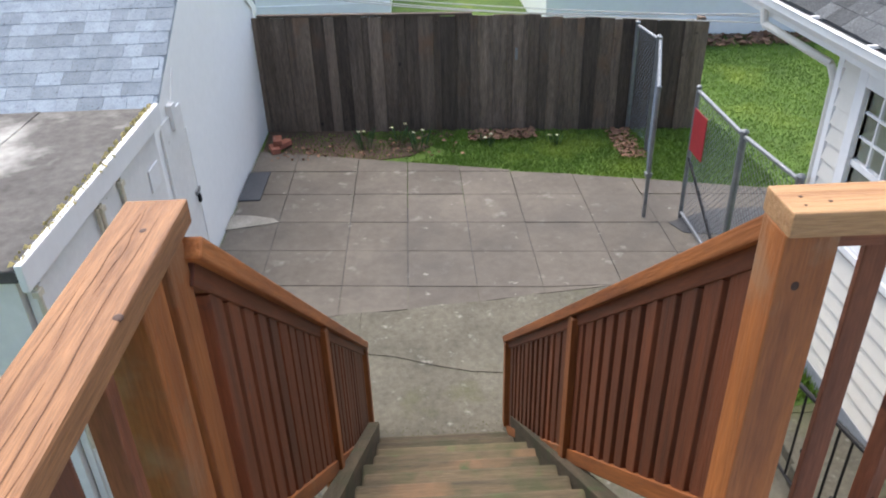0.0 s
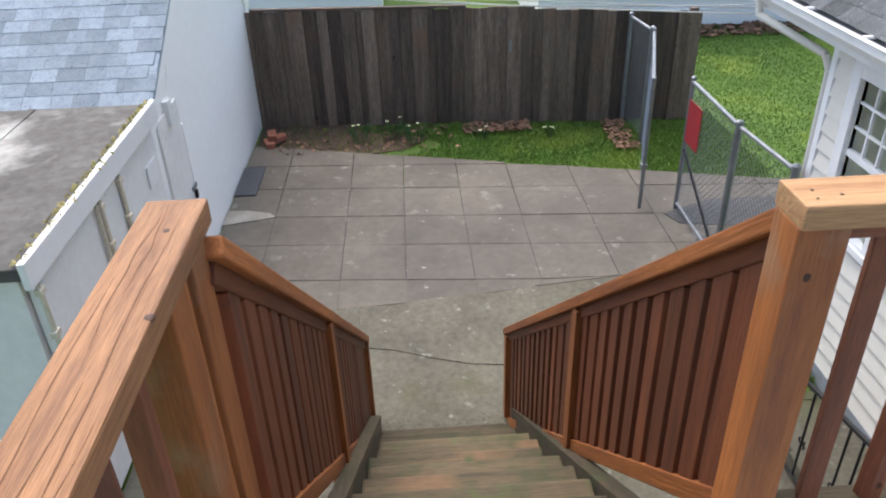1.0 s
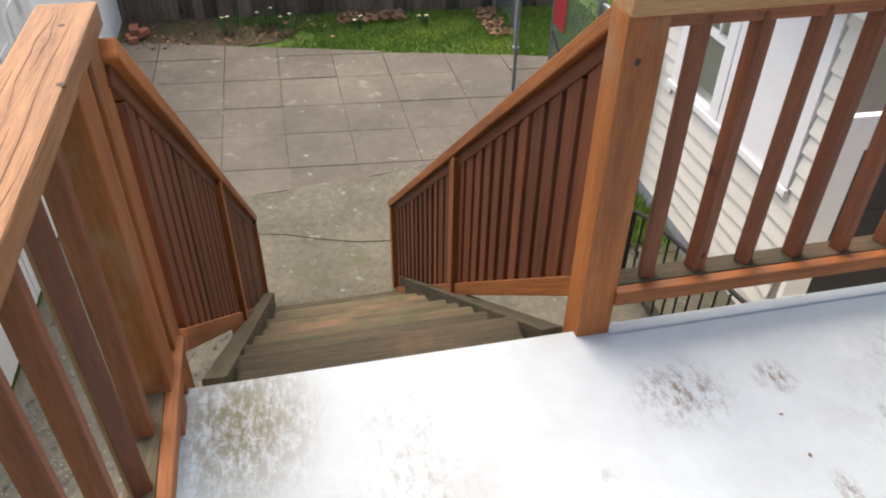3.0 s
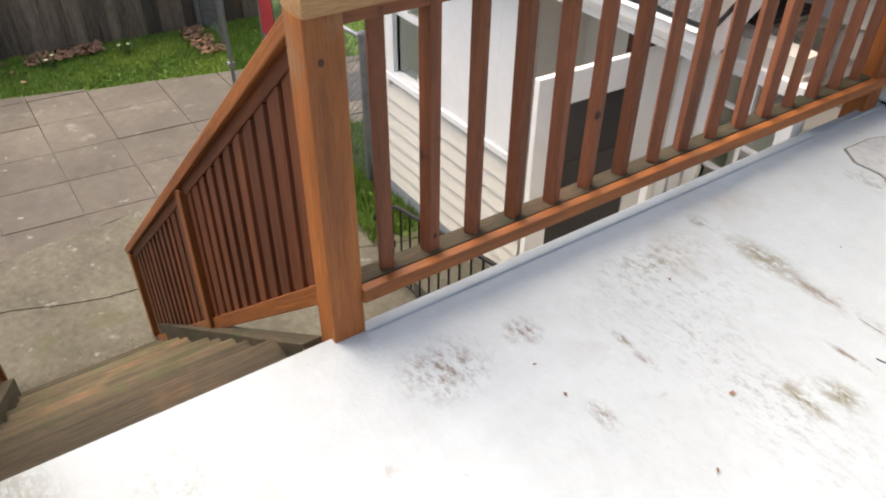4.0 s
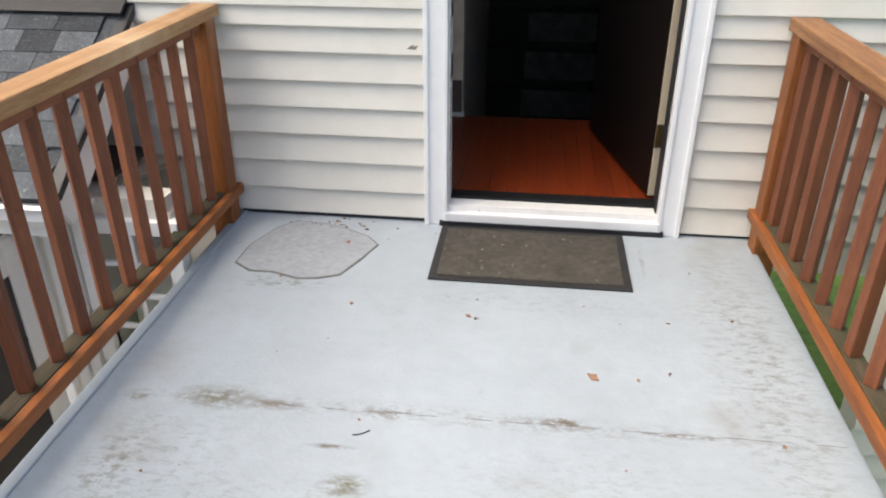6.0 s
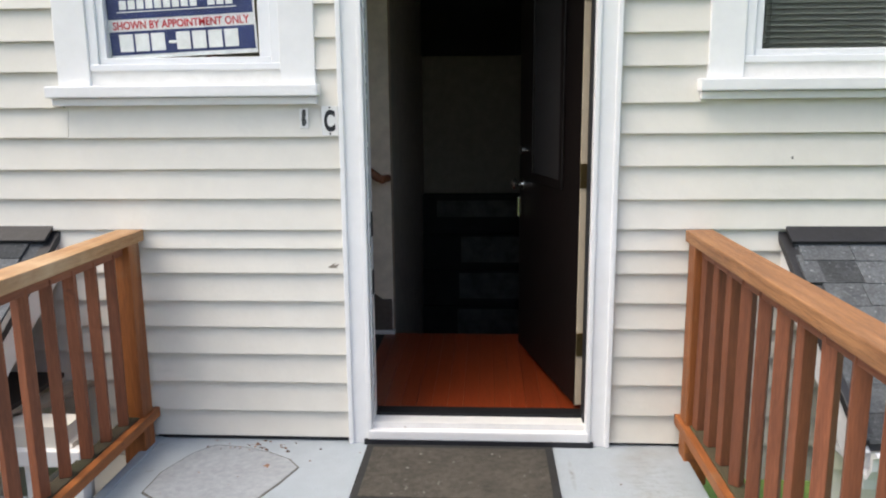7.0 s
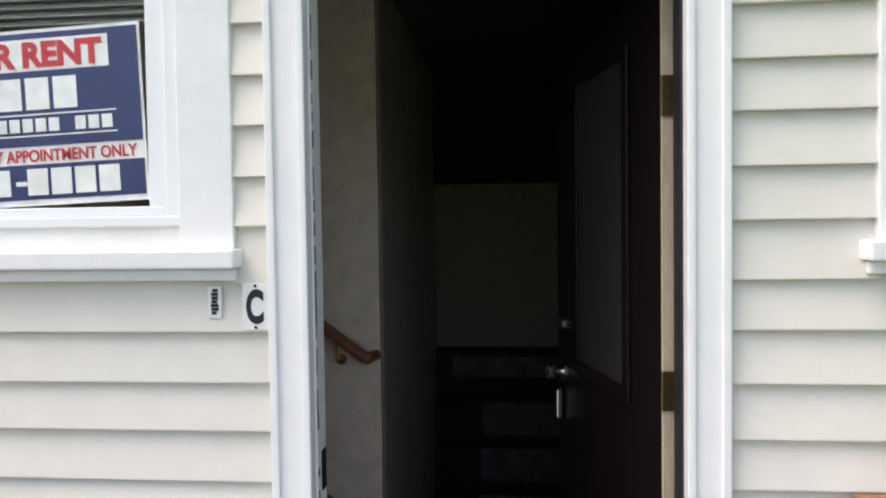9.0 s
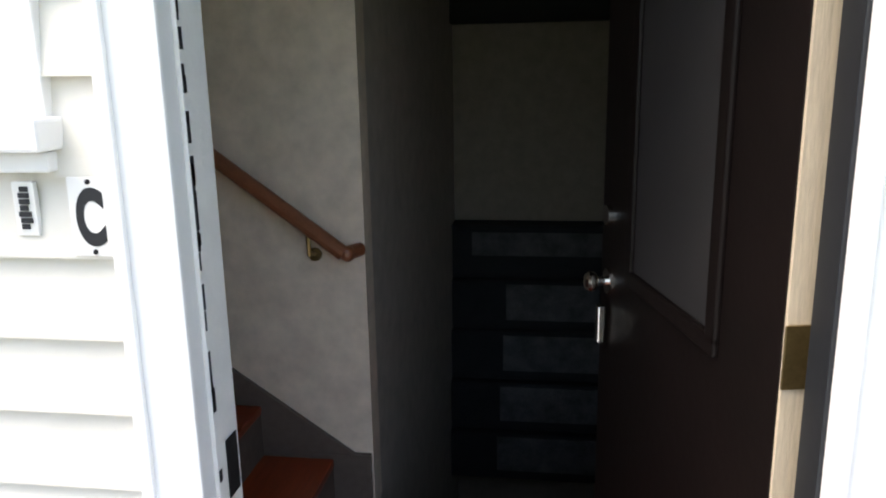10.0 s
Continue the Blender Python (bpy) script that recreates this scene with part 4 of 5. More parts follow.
laps = [0.018, 0.135, 0.262, 0.382, 0.497, 0.608, 0.722, 0.82, 0.90, 1.02, 1.143, 1.2665, 1.384] + [1.518 + 0.1215 * k for k in range(12)]
for k in range(len(laps) - 1):
    z0, z1 = laps[k], laps[k + 1]
    spans = [(-6.4, -0.535), (0.535, 4.5)]
    if z1 > 1.42:
        spans = [(-6.4, -1.63), (-0.622, -0.535), (0.535, 0.856), (1.86, 4.5)]
    for x0, x1 in spans:
        if x1 - x0 > 2.5:
            j = x0 + (x1 - x0) * (0.72 + 0.1 * math.sin(k * 2.4))
            lap_board(x0, j, z0, z1, 0.0, wall)
            lap_board(j + 0.0015, x1, z0, z1, 0.0, wall)
        else:
            lap_board(x0, x1, z0, z1, 0.0, wall)
# Black strips paint in the shadowed, dirty gap under the lowest clapboard.
tagged(block("baseboard", (-1.36, -0.012, 0.001), (-0.54, 0.0, 0.017), BLACKP, bevel=0), "black strip for the shadowed, dirty gap below the siding", "flashing", kind="structure")
tagged(block("baseboard", (0.54, -0.012, 0.001), (0.83, 0.0, 0.017), BLACKP, bevel=0), "black strip for the shadowed, dirty gap below the siding", "flashing", kind="structure")

frame_d = tagged(thing("door_1", (0, 0, 0), "open doorway with layered white wooden casing", "door frame"), kind="structure")
for s in (-1, 1):
    block("casing", (min(s * 0.455, s * 0.533), -0.036, 0.0), (max(s * 0.455, s * 0.533), 0.002, 2.2), WHITE, frame_d, 0.004)
    block("bead", (min(s * 0.437, s * 0.457), -0.045, 0.0), (max(s * 0.437, s * 0.457), 0.0, 2.17), WHITE, frame_d, 0.005)
    block("back_band", (min(s * 0.515, s * 0.535), -0.046, 0.0), (max(s * 0.515, s * 0.535), -0.034, 2.2), WHITE, frame_d, 0.004)
block("jamb", (-0.456, 0.0, 0.07), (-0.432, 0.08, 2.14), CHIPPED, frame_d, 0.002, "white jamb with flaked paint")
block("jamb", (0.432, 0.0, 0.07), (0.456, 0.08, 2.14), BLACKP, frame_d, 0.002, "dark jamb edge")
block("head_jamb", (-0.456, 0.0, 2.14), (0.456, 0.15, 2.165), WHITE, frame_d, 0.002)
block("head_casing", (-0.55, -0.036, 2.2), (0.55, 0.002, 2.31), WHITE, frame_d, 0.004)
block("sill", (-0.45, -0.05, 0.022), (0.45, 0.06, 0.062), WHITE, frame_d, 0.006)
block("sill_nose", (-0.45, -0.02, 0.062), (0.45, 0.07, 0.088), CHIPPED, frame_d, 0.003)
block("threshold", (-0.44, 0.05, 0.088), (0.44, 0.12, 0.102), IRON, frame_d, 0.003, "dark metal threshold strip")
block("sill_gap", (-0.47, -0.05, 0.0005), (0.47, 0.0, 0.022), BLACKP, frame_d, 0)
pg = bmesh.new()
for k in range(60):
    z = random.uniform(0.15, 2.0)
    cube(pg, (-0.4325, 0.002, z), (-0.4308, random.uniform(0.005, 0.012), z + random.uniform(0.01, 0.05)))
part("flaked_edge", pg, BLACKP, frame_d, "dark flaked patches on the jamb")
block("strike_plate", (-0.4315, 0.03, 0.86), (-0.4295, 0.07, 0.96), IRON, frame_d, 0.001)
block("strike_plate", (-0.4315, 0.03, 0.62), (-0.4295, 0.07, 0.72), IRON, frame_d, 0.001)


def house_window(name, x0, x1, z0, z1, label, blind_from):
    """Double-hung vinyl window in a white wooden casing, with sill and apron."""
    w = tagged(thing(name, ((x0 + x1) / 2, 0, z0), label, "window"), kind="structure")
    for a, b in ((x0 - 0.19, x0 - 0.06), (x1 + 0.055, x1 + 0.19)):
        block("casing", (a, -0.03, z0 - 0.07), (b, 0.004, z1 + 0.1), WHITE, w, 0.004)
    block("stool", (x0 - 0.225, -0.075, z0 - 0.115), (x1 + 0.205, 0.004, z0 - 0.07), WHITE, w, 0.006)
    block("apron", (x0 - 0.215, -0.045, z0 - 0.145), (x1 + 0.195, 0.002, z0 - 0.117), WHITE, w, 0.004)
    block("bottom_filler", (x0 - 0.06, -0.018, z0 - 0.07), (x1 + 0.055, 0.03, z0 - 0.012), CHIPPED, w, 0.003)
    for a, b in ((x0 - 0.06, x0 - 0.024), (x1 + 0.02, x1 + 0.055)):
        block("window_frame", (a, -0.022, z0 - 0.012), (b, 0.03, z1), VINYL, w, 0.004)
    block("window_frame", (x0 - 0.06, -0.026, z0 - 0.014), (x1 + 0.055, 0.03, z0 + 0.012), VINYL, w, 0.004)
    for a, b in ((x0 - 0.024, x0 + 0.006), (x1 - 0.028, x1 + 0.02)):
        block("sash", (a, -0.012, z0 + 0.012), (b, 0.03, z1), VINYL, w, 0.004)
    block("sash", (x0 - 0.02, -0.014, z0 + 0.012), (x1 + 0.016, 0.03, z0 + 0.036), VINYL, w, 0.004)
    block("meeting_rail", (x0 - 0.02, -0.01, z0 + 0.40), (x1 + 0.016, 0.03, z0 + 0.43), VINYL, w, 0.004) if "plain" in label else None
    pane = block("pane", (x0 - 0.002, 0.004, z0 + 0.03), (x1, 0.008, z1), glass, w, 0)
    pane.visible_shadow = False
    bl = thing("venetian_blind", ((x0 + x1) / 2, 0.06, z0), "aluminium venetian blind behind the window, darkened for the glass", "blind", "window blinds")
    z = blind_from
    while z < z0 + 0.95:
        sl = timber("slat", (x0 + 0.005, 0.055, z), (x1 - 0.005, 0.055, z), 0.0012, 0.024, BLIND, bl, "", 0, up=(0, 0.75, 1))
        z += 0.021
    pipe("cord", (x0 + 0.05, 0.045, blind_from + 0.02), (x0 + 0.05, 0.045, z0 + 0.95), 0.002, BLIND, bl, "", 5)
    pipe("wand", (x0 + 0.03, 0.042, z0 + 0.06), (x0 + 0.03, 0.042, z0 + 0.9), 0.004, BLIND, bl, "", 6)
    if "plain" not in label:
        return w
    # Unseen wall added to keep the view behind the blind dark.
    room = tagged(part("room_wall", cube(bmesh.new(), (x0 - 0.25, 0.9, z0 - 0.4), (x1 + 0.25, 0.95, z1 + 0.3)), ROOMSHADE), "added dark backing wall behind the window", "wall", kind="structure")
    return w


house_window("window_1", WL[0] + 0.03, WL[1] - 0.01, WL[2] + 0.02, WL[3], "white vinyl window with a rental sign inside", 2.045)
house_window("window_2", WR[0] + 0.02, WR[1] - 0.02, WR[2] + 0.015, WR[3], "white vinyl plain window with lowered blind", 1.565)

# rental sign behind the glass
SX0, SX1, SB, ST = -1.437, -0.850, 1.578, 2.018
sign = thing("rental_sign", ((SX0 + SX1) / 2, 0.016, SB), "navy rental sign with white and red lettering", "sign")
SW, SH, FY = SX1 - SX0, ST - SB, 0.0145


def srect(name, u0, u1, v0, v1, m, y=FY, label=""):
    return part(name, cube(bmesh.new(), (SX0 + SW * u0, y - 0.0003, ST - SH * v1), (SX0 + SW * u1, y + 0.0012, ST - SH * v0)), m, sign, label)


srect("board", 0, 1, 0, 1, SIGNWHITE, FY + 0.004)
srect("field", 0.012, 0.988, 0.02, 0.66, NAVY, FY + 0.002)
srect("field", 0.012, 0.988, 0.765, 0.965, NAVY, FY + 0.002)
srect("title_box", 0.14, 0.86, 0.055, 0.235, SIGNWHITE, FY + 0.001)
text_mesh("lettering", "FOR RENT", SX0 + SW * 0.165, SX0 + SW * 0.835, ST - SH * 0.22, ST - SH * 0.07, FY - 0.0006, SIGNRED, sign, "red capital letters")
text_mesh("lettering", "SHOWN BY APPOINTMENT ONLY", SX0 + SW * 0.04, SX0 + SW * 0.96, ST - SH * 0.75, ST - SH * 0.68, FY + 0.002, SIGNRED, sign, "small red capital letters")
for k in range(4):
    srect("name_bar", 0.23 + k * 0.125, 0.23 + k * 0.125 + 0.105, 0.275, 0.455, SIGNWHITE, FY)
srect("rule", 0.08, 0.88, 0.478, 0.486, SIGNWHITE, FY)
srect("rule", 0.08, 0.88, 0.598, 0.606, SIGNWHITE, FY)
for k in range(13):
    if k != 9:
        srect("name_bar", 0.10 + k * 0.0595, 0.10 + k * 0.0595 + 0.046, 0.505, 0.58, SIGNWHITE, FY)
for k in range(8):
    if k == 3:
        srect("number_bar", 0.085 + 3 * 0.108, 0.085 + 3 * 0.108 + 0.05, 0.86, 0.885, SIGNWHITE, FY)
    else:
        x = 0.075 + k * 0.108 - (0.045 if k > 3 else 0)
        srect("number_bar", x, x + 0.092, 0.79, 0.94, SIGNWHITE, FY)

sign.rotation_euler = (0, radians(-2.3), 0)

plaque = thing("door_letter_plaque", (-0.54, -0.024, 1.24), "small white plaque with a black letter", "plaque")
block("plate", (-0.603, -0.029, 1.269), (-0.539, -0.0175, 1.382), CHIPPED, plaque, 0.002)
text_mesh("letter", "C", -0.593, -0.550, 1.284, 1.368, -0.0298, BLACKP, plaque, "bold black capital letter")
for z in (1.276, 1.376):
    part("nail", ball(bmesh.new(), (-0.570, -0.030, z), (0.004, 0.003, 0.004), 8), IRON, plaque)
bell = thing("doorbell_plate", (-0.672, -0.022, 1.29), "small worn doorbell plate with peeled black paint", "doorbell")
block("plate", (-0.69, -0.026, 1.297), (-0.656, -0.0165, 1.375), CHIPPED, bell, 0.002)
bk = bmesh.new()
for k in range(7):
    z = 1.307 + k * 0.009
    cube(bk, (-0.681 + random.uniform(-0.003, 0.004), -0.0282, z), (-0.666 + random.uniform(-0.004, 0.004), -0.0258, z + 0.0075))
part("button", bk, BLACKP, bell)
ar = bmesh.new()
prism(ar, [(-0.60, 0), (-0.572, 0.017), (-0.577, 0.006), (-0.556, 0.012), (-0.566, 0.0), (-0.556, -0.012), (-0.577, -0.006), (-0.572, -0.017)], 0, 0.002)
bmesh.ops.rotate(ar, verts=ar.verts, cent=(0, 0, 0), matrix=Matrix.Rotation(radians(90), 3, "X"))
bmesh.ops.translate(ar, verts=ar.verts, vec=(0, -0.0205, 0.747))
tagged(part("leaf_scar", ar, SOFFIT), "brown leaf-shaped chip in the siding paint", "paint chip")
am = bmesh.new()
prism(am, [(1.175, 0), (1.195, 0), (1.192, 0.014), (1.184, 0.026)], 0, 0.002)
bmesh.ops.rotate(am, verts=am.verts, cent=(0, 0, 0), matrix=Matrix.Rotation(radians(90), 3, "X"))
bmesh.ops.translate(am, verts=am.verts, vec=(0, -0.0205, 1.155))
tagged(part("knot_hole", am, IRON), "small dark chip in the siding paint", "paint chip")

# ---------------------------------------------------------------- entrance door leaf
leaf = thing("entrance_door", (0.43, 0.13, 0.115), "dark brown entrance door standing open inwards", "door")
leaf.rotation_euler = (0, 0, radians(180 - 77))
DW = 0.90
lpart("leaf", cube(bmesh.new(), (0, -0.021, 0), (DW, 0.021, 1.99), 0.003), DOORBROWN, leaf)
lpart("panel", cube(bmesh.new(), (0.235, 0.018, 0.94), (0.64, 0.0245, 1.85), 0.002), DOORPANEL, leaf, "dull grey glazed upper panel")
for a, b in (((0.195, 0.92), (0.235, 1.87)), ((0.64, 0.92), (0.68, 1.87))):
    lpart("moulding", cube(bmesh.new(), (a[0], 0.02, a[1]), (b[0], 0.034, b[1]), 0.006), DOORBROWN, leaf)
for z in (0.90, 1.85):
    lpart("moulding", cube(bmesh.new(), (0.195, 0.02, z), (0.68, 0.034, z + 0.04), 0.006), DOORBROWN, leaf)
kb = bmesh.new()
for s in (-1, 1):
    tube(kb, (DW - 0.065, 0, 0.866), (DW - 0.065, s * 0.055, 0.866), 0.012, 10)
    ball(kb, (DW - 0.065, s * 0.068, 0.866), (0.027, 0.02, 0.027), 14)
    tube(kb, (DW - 0.065, s * 0.021, 0.866), (DW - 0.065, s * 0.027, 0.866), 0.033, 16)
lpart("door_knob", kb, CHROME, leaf, "polished nickel door knob")
db = bmesh.new()
tube(db, (DW - 0.065, -0.034, 1.04), (DW - 0.065, 0.034, 1.04), 0.025, 14)
lpart("deadbolt", db, CHROME, leaf, "nickel deadbolt")
lpart("key_tag", cube(bmesh.new(), (DW - 0.078, 0.03, 0.70), (DW - 0.052, 0.05, 0.80), 0.004), CHROME, leaf, "metal lockbox hanging from the knob")
lpart("hinge_edge", cube(bmesh.new(), (-0.0065, -0.019, 0.002), (0.0, 0.019, 1.985), 0.001), BAREPINE, leaf, "bare pine door edge")
for z in (0.22, 0.93, 1.66):
    lpart("hinge", cube(bmesh.new(), (-0.011, -0.021, z), (-0.006, 0.021, z + 0.10), 0.001), BRASS, leaf, "worn brass hinge")

# ---------------------------------------------------------------- hall
FZ = 0.09
hall = tagged(part("floor_hall", cube(bmesh.new(), (-2.3, 0.08, FZ - 0.1), (0.68, 1.235, FZ - 0.012)), ROOMSHADE), "varnished red oak strip floor", "floor", kind="structure")
x = -0.55
while x < 0.66:
    block("floorboard", (x + 0.0008, 0.15, FZ - 0.014), (x + 0.0682, 1.22, FZ + random.uniform(-0.0006, 0.0006)), REDFLOOR, hall, 0.001)
    x += 0.069
# West, east and end walls have the hall's shade in their colours.
for nm, a, b, m in (("wall_stair", (-2.3, 1.235, FZ), (-0.50, 1.335, 3.2), PLASTER), ("wall_hall_west", (-0.60, 1.335, -1.9), (-0.50, 3.48, 3.2), SHADEWALL), ("wall_hall_east", (0.68, 0.08, -1.9), (0.78, 3.48, 3.2), SHADEWALL),
                    ("wall_hall_end", (-0.60, 3.48, -1.9), (0.78, 3.58, 3.2), SHADEPLASTER), ("wall_stair_end", (-2.4, 0.08, FZ), (-2.3, 1.335, 3.2), PLASTER)):
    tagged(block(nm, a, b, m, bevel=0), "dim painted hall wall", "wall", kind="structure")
# The shade at the top of the hall is in this ceiling's colour.
tagged(block("ceiling", (-2.4, 0.08, 2.55), (0.78, 3.58, 2.65), ROOMSHADE, bevel=0), "hall ceiling with its shade put into the colour", "ceiling", kind="structure")
tagged(block("skirting", (0.655, 0.16, FZ), (0.68, 1.25, FZ + 0.1), SKIRT, bevel=0.003), "dark hall skirting", "skirting", kind="structure")

up_l = thing("side_staircase", (-1.2, 0.65, FZ), "red varnished stairs rising beside the entrance", "stairs")
for k in range(6):
    x1 = -0.63 - 0.24 * k
    block("tread", (x1 - 0.26, 0.16, FZ + 0.18 * (k + 1) - 0.03), (x1, 1.218, FZ + 0.18 * (k + 1)), REDFLOOR, up_l, 0.006)
    block("riser", (x1 - 0.02, 0.16, FZ + 0.18 * k), (x1 - 0.004, 1.218, FZ + 0.18 * (k + 1) - 0.03), SKIRT, up_l, 0.001)
timber("skirt_board", (-0.60, 1.226, FZ + 0.045), (-2.1, 1.226, FZ + 1.10), 0.018, 0.30, SKIRT, up_l)
block("skirt_end", (-0.70, 1.215, FZ), (-0.505, 1.234, FZ + 0.20), SKIRT, up_l, 0.002)
block("base_shoe", (-0.72, 1.19, FZ), (-0.49, 1.237, FZ + 0.02), WHITE, up_l, 0.003, "white quarter round")
hr = thing("wall_handrail", (-1.2, 1.175, 1.3), "varnished wooden handrail on brass brackets", "handrail")
hb = bmesh.new()
tube(hb, (-0.55, 1.17, 0.985), (-1.95, 1.17, 2.03), 0.024, 14)
part("rail", hb, HANDRAILW, hr)
rb = bmesh.new()
tube(rb, (-0.545, 1.17, 0.985), (-0.515, 1.235, 0.985), 0.022, 12)
ball(rb, (-0.54, 1.175, 0.984), (0.025, 0.025, 0.025))
part("return_end", rb, HANDRAILW, hr)
for x in (-0.66, -1.4):
    z = 0.985 + (-0.55 - x) * 0.746
    b = bmesh.new()
    tube(b, (x, 1.17, z - 0.02), (x, 1.175, z - 0.09), 0.007, 8)
    tube(b, (x, 1.175, z - 0.085), (x, 1.235, z - 0.10), 0.007, 8)
    tube(b, (x, 1.228, z - 0.10), (x, 1.235, z - 0.10), 0.022, 12)
    part("bracket", b, BRASS, hr, "brass bracket")
st = thing("hall_staircase", (0.1, 2.9, -1.9), "steep carpeted steps darkened for stairwell shade, with pale tread pads", "stairs")
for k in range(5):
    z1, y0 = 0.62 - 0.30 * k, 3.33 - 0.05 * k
    block("step", (-0.50, y0, z1 - 0.30), (0.68, 3.48, z1), WELLSHADE, st, 0.012)
    u0, u1 = (-0.38, 0.46) if k == 0 else (-0.16 - 0.015 * k, 0.36 + 0.01 * k)
    block("tread_pad", (u0, y0 - 0.008, z1 - (0.16 if k == 0 else 0.24)), (u1, y0 + 0.001, z1 - 0.02), TREADPAD, st, 0.003, "pale grey pad front")
# Near-black block stands for the shade above the landing wall.
tagged(block("wall_stairwell_head", (-0.50, 3.36, 1.785), (0.68, 3.48, 2.55), WELLSHADE, bevel=0.003), "near-black header standing for the shade over the stairwell", "wall", kind="structure")
tagged(block("floor_stairwell", (-0.60, 1.235, -2.0), (0.78, 3.58, -1.9), WELLSHADE, bevel=0), "stairwell bottom in the near-black shade colour", "floor", kind="structure")
tagged(block("wall_stairwell", (-0.60, 1.20, -1.9), (0.78, 1.235, FZ - 0.1), ROOMSHADE, bevel=0), "stairwell wall below the floor edge, darkened for shade", "wall", kind="structure")
block("ledge", (-0.50, 3.32, 0.62), (0.68, 3.48, 0.645), WELLSHADE, st, 0.006)

# ---------------------------------------------------------------- lower wing and its roof
WY = -0.5
EY, EZ = -0.72, 0.36


def lean_roof(x0, x1, label):
    rf = thing("lean_to_roof", ((x0 + x1) / 2, -0.36, 0.3), label, "roof", "lean-to roofs")
    b = bmesh.new()
    pts = [(0.0, 0.865), (EY - 0.03, EZ - 0.02), (EY - 0.03, EZ + 0.01), (0.0, 0.90)]
    a = [b.verts.new((x0, y, z)) for y, z in pts]
    c = [b.verts.new((x1, y, z)) for y, z in pts]
    for k in range(4):
        b.faces.new((a[k], c[k], c[(k + 1) % 4], a[(k + 1) % 4]))
    b.faces.new(a[::-1])
    b.faces.new(c)
    bmesh.ops.recalc_face_normals(b, faces=b.faces)
    deckr = part("decking", b, DARKSHINGLE, rf)
    up = Vector((0, -EY + 0.03, 0.89 - EZ)).normalized()
    shingles(deckr, (x0 - 0.01, EY - 0.045, EZ + 0.005), (1, 0, 0), up, x1 - x0 + 0.02, 0.86, DARKSHINGLE, 0.17, 0.108, 300)
    timber("flashing", (x0 - 0.015, -0.045, 0.893), (x1 + 0.015, -0.045, 0.893), 0.11, 0.012, FLASHING, rf, "black flashing strip", 0.002, up=(0, -0.55, 0.83))
    block("fascia", (x0, EY - 0.005, EZ - 0.16), (x1, EY + 0.015, EZ - 0.015), WHITE, rf, 0.003)
    gt = bmesh.new()
    prof = [(-0.005, -0.10), (-0.06, -0.10), (-0.085, -0.06), (-0.085, -0.02), (-0.11, -0.005), (-0.098, 0.006), (-0.072, -0.008), (-0.072, -0.055), (-0.055, -0.088), (-0.005, -0.088)]
    a = [gt.verts.new((x0 - 0.02, EY + y, EZ + z)) for y, z in prof]
    c = [gt.verts.new((x1 + 0.02, EY + y, EZ + z)) for y, z in prof]
    for k in range(len(prof)):
        gt.faces.new((a[k], c[k], c[(k + 1) % len(prof)], a[(k + 1) % len(prof)]))
    gt.faces.new(a[::-1])
    gt.faces.new(c)
    bmesh.ops.recalc_face_normals(gt, faces=gt.faces)
    gutter = part("gutter", gt, WHITE, rf, "white ogee gutter")
    x = x0 + 0.3
    while x < x1:
        block("strap", (x, EY - 0.10, EZ - 0.004), (x + 0.025, EY + 0.02, EZ + 0.012), WHITE, gutter, 0.002)
        x += 0.62
    block("soffit", (x0, EY + 0.012, EZ - 0.12), (x1, WY - 0.005, EZ - 0.10), WHITE, rf, 0.002)
    for xx, s in ((x0, -1), (x1, 1)):
        timber("rake_board", (xx + s * 0.012, 0.0, 0.80), (xx + s * 0.012, EY, EZ - 0.075), 0.022, 0.13, WHITE, rf)
        timber("rake_flashing", (xx + s * 0.012, 0.0, 0.88), (xx + s * 0.012, EY - 0.03, EZ + 0.005), 0.05, 0.03, FLASHING, rf, "black rake edge")
    return rf


lr = lean_roof(-6.2, -1.735, "charcoal shingled lean-to roof with a white gutter")
lean_roof(1.195, 4.2, "charcoal shingled lean-to roof beside the deck")
dp = bmesh.new()
Q = [Vector(p) for p in ((-5.35, EY - 0.05, EZ - 0.10), (-5.33, EY - 0.04, EZ - 0.2), (-4.82, WY - 0.03, EZ - 0.33), (-4.775, WY - 0.01, EZ - 0.42), (-4.775, WY - 0.01, GZ + 0.1))]
for k in range(4):
    tube(dp, Q[k], Q[k + 1], 0.026, 10)
part("downspout", dp, SIDING, lr, "cream downspout")

wing = tagged(thing("wall_wing", (-3.1, WY, GZ), "cream lap-sided lower wing wall", "wall"), kind="structure")
wc = bmesh.new()
WX0, WX1, WZ0, WZ1 = -4.40, -3.96, -0.90, 0.02
MX0, MX1, MZ0, MZ1 = -1.78, -1.47, -0.62, 0.12
for x0, x1, z0, z1 in ((-4.72, WX0, GZ, 0.26), (WX0, WX1, GZ, WZ0), (WX0, WX1, WZ1, 0.26), (WX1, -2.93, GZ, 0.26), (-2.93, -2.05, 0.16, 0.26), (-2.05, MX0, GZ, 0.26), (MX0, MX1, GZ, MZ0), (MX0, MX1, MZ1, 0.26), (MX1, -1.45, GZ, 0.2)):
    cube(wc, (x0, WY + 0.002, z0), (x1, WY + 0.12, z1))
part("wall_core", wc, SIDING, wing)
for a, b in (((-4.72, WY + 0.12, GZ), (-4.60, 3.0, 0.26)), ((-3.05, WY + 0.12, GZ), (-2.93, 0.42, 0.26)), ((-2.05, WY + 0.12, GZ), (-1.93, 0.42, 0.26))):
    block("return_wall", a, b, SIDING, wing, 0)
